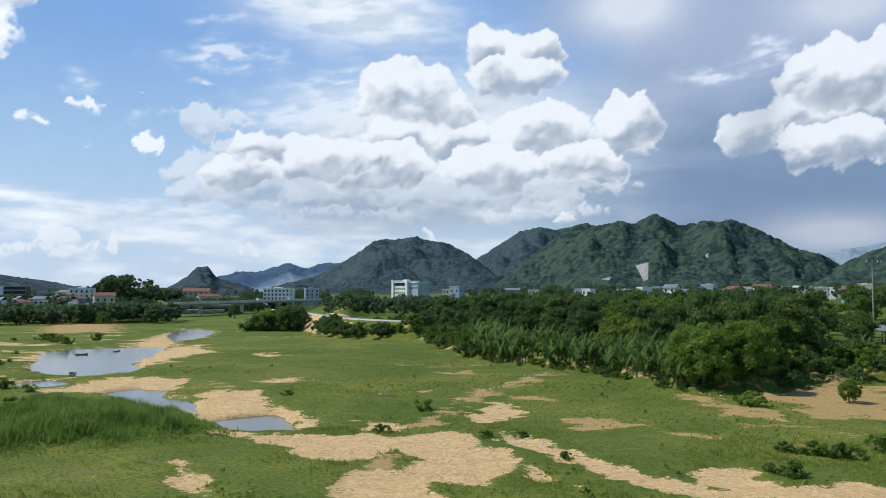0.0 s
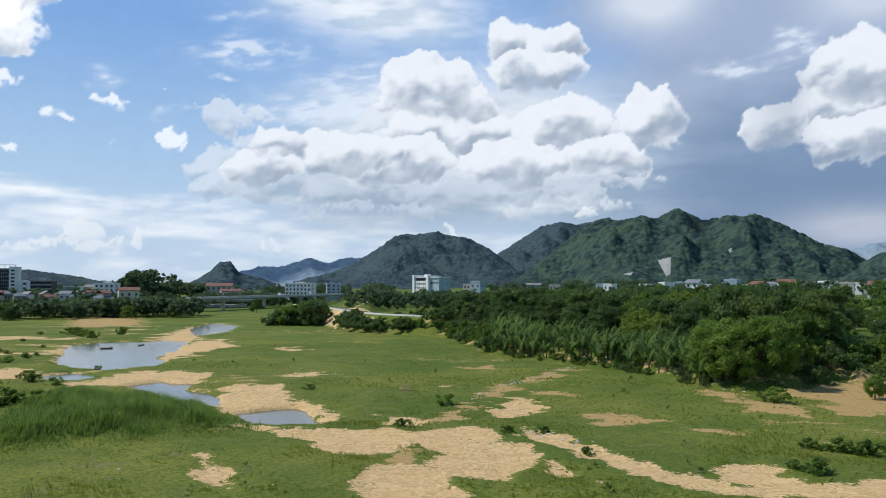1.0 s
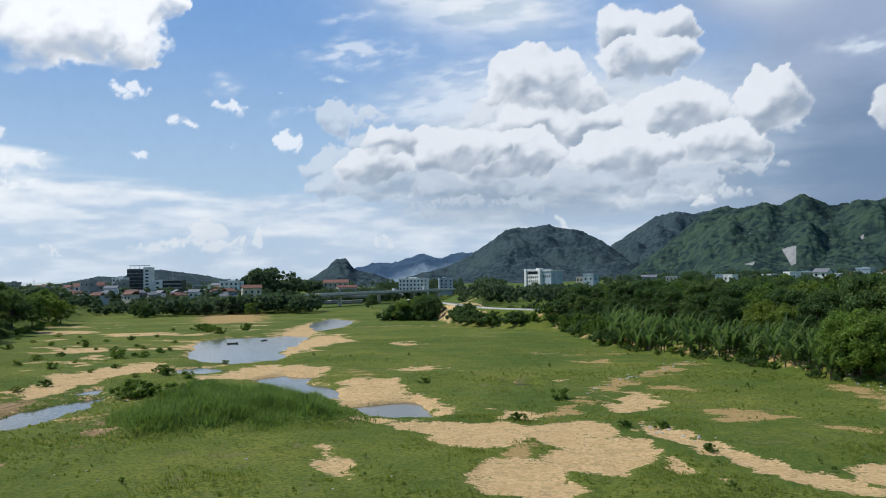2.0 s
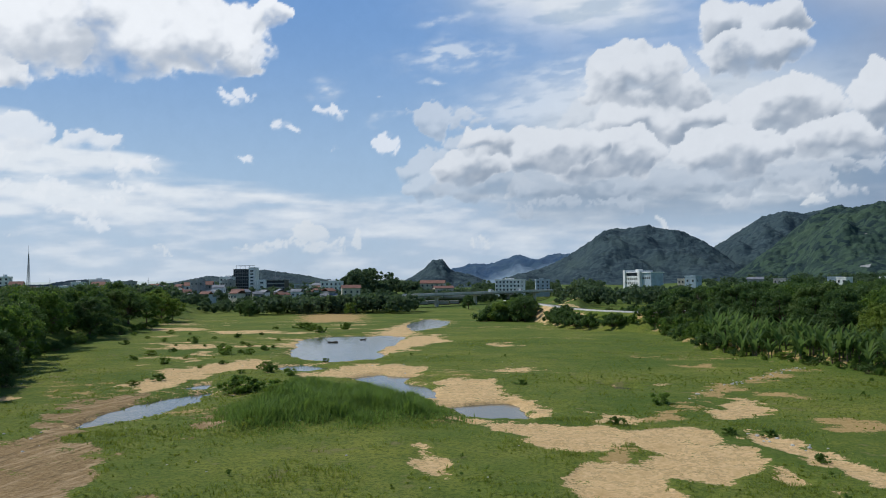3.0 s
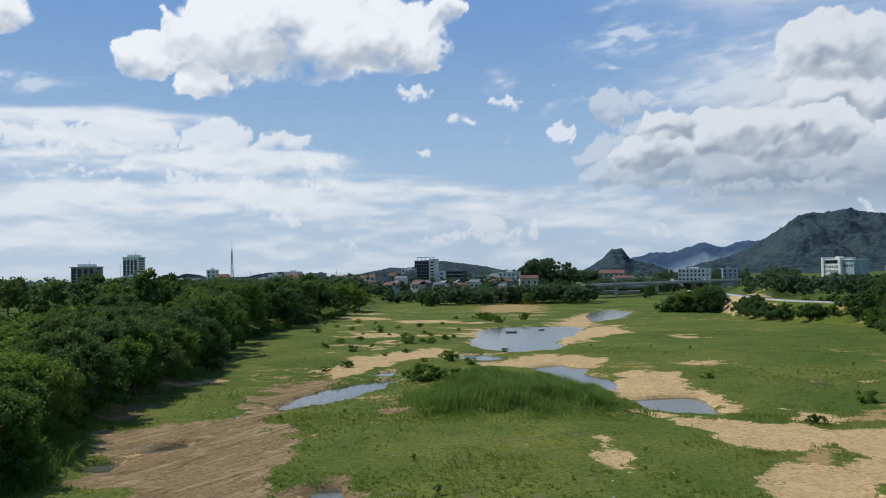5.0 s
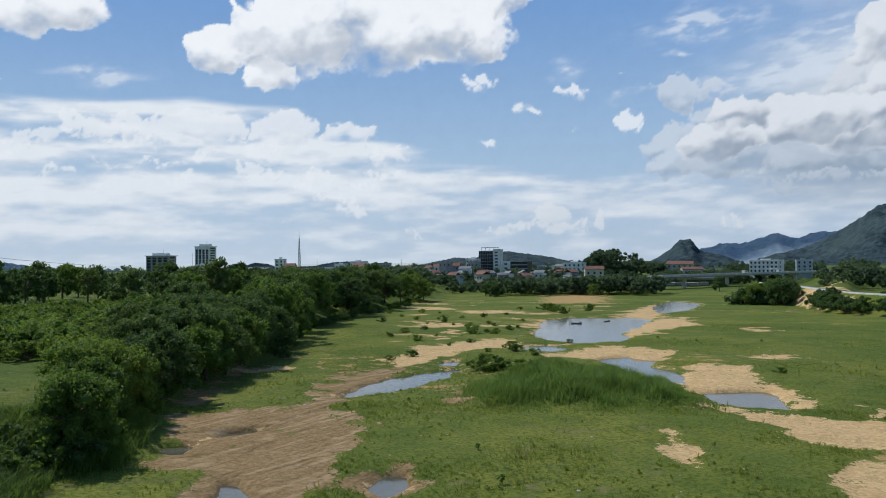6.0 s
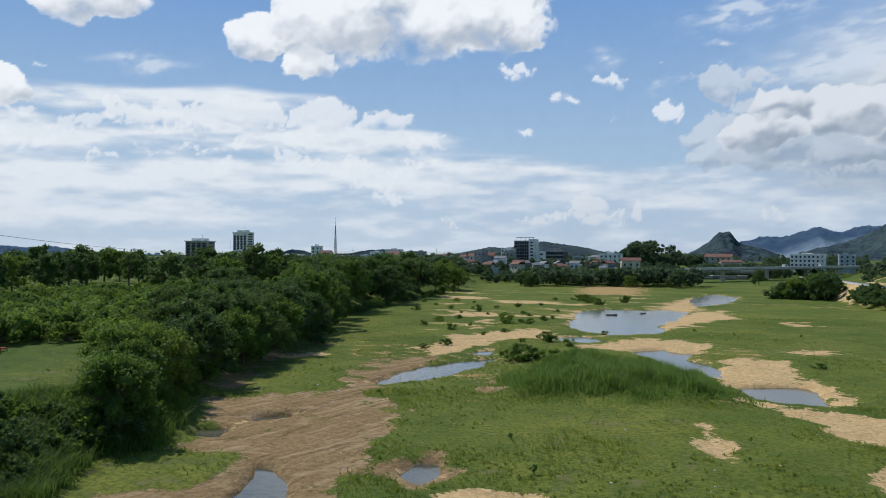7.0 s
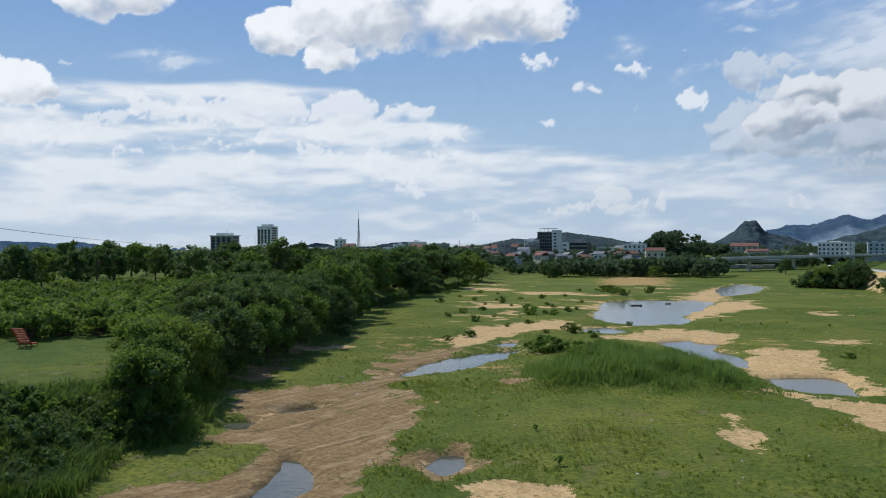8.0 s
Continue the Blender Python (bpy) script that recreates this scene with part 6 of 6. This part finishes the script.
def cable(label, a, b, sag, radius):
    pieces, last = [], None
    for k in range(17):
        t = k / 16
        p = tuple(a[i] * (1 - t) + b[i] * t for i in range(2)) + (a[2] * (1 - t) + b[2] * t - sag * 4 * t * (1 - t),)
        if last:
            pieces.append(tube(last, p, radius, radius, 4))
        last = p
    me = mesh_from("cable", *soup(pieces))
    me.materials.append(GLASS)
    tagged(new("cable", me), label, "cable", kind="structure")


cable("thin dark power cable over the left bank", (*polar(-72, 95), 17.6), (*polar(-56.5, 250), 15.0), 0.5, 0.035)

# open field shed on the right bank
x, y = polar(27.6, 195)
z = ground_z(x, y)
shed = thing("field_shed", "open bamboo shed with a flat sloping roof", "shed", at=pose(x, y, z, 0, 0, -20))
for px, py, h in ((-3, -2, 2.6), (3, -2, 2.6), (-3, 2, 3.4), (3, 2, 3.4)):
    part("post", mesh_from("post", *tube((px, py, -0.4), (px, py, h), 0.11, 0.09, 6)), WOOD, shed)
roof = part("roof", box_mesh("roof", -3.6, 3.6, -2.7, 2.7, -0.08, 0.08), GREY_TILE, shed)
roof.matrix_basis = pose(0, 0, 3.05, 11.3)
part("rail", mesh_from("rail", *tube((-3, -2, 1.1), (3, -2, 1.1), 0.06, 0.06, 5)), WOOD, shed)

# red slatted frame leaning on the meadow
x, y = -90.4, 42.6
z = ground_z(x, y)
red = thing("lounge_frame", "red slatted reclining frame standing on grass", "outdoor seat", at=pose(x, y, z, 0, 0, 295))
for side in (-0.75, 0.75):
    part("side_rail", mesh_from("side_rail", *tube((-0.3, side, 0.35), (0.95, side, 2.15), 0.07, 0.07, 6)), RED_PAINT, red)
    part("seat_rail", mesh_from("seat_rail", *tube((-0.3, side, 0.35), (-1.3, side, 0.30), 0.07, 0.07, 6)), RED_PAINT, red)
    for lx in (-0.3, -1.25):
        part("leg", mesh_from("leg", *tube((lx, side, 0.36), (lx, side, -0.1), 0.06, 0.06, 6)), RED_PAINT, red)
for k in range(9):
    t = (k + 0.5) / 9
    part("back_slat", box_mesh("back_slat", -0.08, 0.08, -0.75, 0.75, -0.02, 0.02), RED_PAINT, red).matrix_basis = pose(-0.3 + 1.25 * t, 0, 0.37 + 1.8 * t, 0, -55, 0)
for k in range(5):
    part("seat_slat", box_mesh("seat_slat", -0.08, 0.08, -0.75, 0.75, -0.02, 0.02), RED_PAINT, red).matrix_basis = pose(-1.2 + 0.2 * k, 0, 0.38)

# two small boats on the upper pool
for x, y, turn, s in ((-78.7, 177.0, 20, 0.62), (-74.8, 186.5, 70, 0.5)):
    boat = thing("rowing_boat", "small dark wooden boat on the pool", "boat", "boats on the pool", at=pose(x, y, -0.30, 0, 0, turn) @ Matrix.Diagonal((s, s, s, 1)))
    bm = bmesh.new()
    rings = []
    for px, w, h in ((-1.9, 0.30, 0.55), (-1.2, 0.60, 0.45), (0, 0.72, 0.40), (1.2, 0.58, 0.46), (2.1, 0.08, 0.66)):
        rings.append([bm.verts.new(p) for p in ((px, -w, h), (px, -w * 0.7, 0), (px, w * 0.7, 0), (px, w, h), (px, w * 0.85, h), (px, w * 0.55, 0.12), (px, -w * 0.55, 0.12), (px, -w * 0.85, h))])
    for a, b in zip(rings, rings[1:]):
        for i in range(8):
            j = (i + 1) % 8
            bm.faces.new([a[i], a[j], b[j], b[i]])
    bm.faces.new(rings[0])
    part("hull", bm, WOOD, boat)
    part("thwart", box_mesh("thwart", -0.25, 0.05, -0.58, 0.58, 0.28, 0.33), WOOD, boat)

# pale stones along the field path and on the sand
STONES = []
for k in range(3):
    bm = bmesh.new()
    bmesh.ops.create_icosphere(bm, subdivisions=2, radius=0.5)
    for v in bm.verts:
        n = noise.noise(v.co * 2.1 + Vector((k * 7, 0, 0)))
        v.co = Vector((v.co.x * 1.25, v.co.y, v.co.z * 0.62)) * (1 + 0.45 * n)
    me = bpy.data.meshes.new("stone")
    bm.to_mesh(me)
    bm.free()
    me.materials.append(STONE)
    STONES.append(me)
rng = np.random.default_rng(701)


def stone(x, y, s):
    ob = new("stone", STONES[int(rng.integers(3))])
    ob.matrix_basis = Matrix.LocRotScale((x, y, ground_z(x, y) + s * 0.10), Euler((0, 0, rng.uniform(0, 6.28))), (s, s, s))
    tagged(ob, "pale weathered stone lying on grass", "stone", "stones by the path")


for (ax, ay), (bx, by), n in (((18.0, 136.0), (9.0, 116.0), 26), ((9.0, 116.0), (4.0, 108.0), 12), ((4.0, 108.0), (-2.0, 92.0), 5), ((33.0, 112.0), (37.0, 100.0), 14), ((6.5, 76.5), (10.5, 70.0), 14)):
    for k in range(n):
        t = rng.random()
        stone(ax + (bx - ax) * t + rng.normal() * 0.7, ay + (by - ay) * t + rng.normal() * 0.7, rng.uniform(0.12, 0.36))
for k in range(60):
    a, r = radians(rng.uniform(-45, -10)), rng.uniform(48, 170)
    stone(r * math.sin(a), r * math.cos(a), rng.uniform(0.08, 0.26))
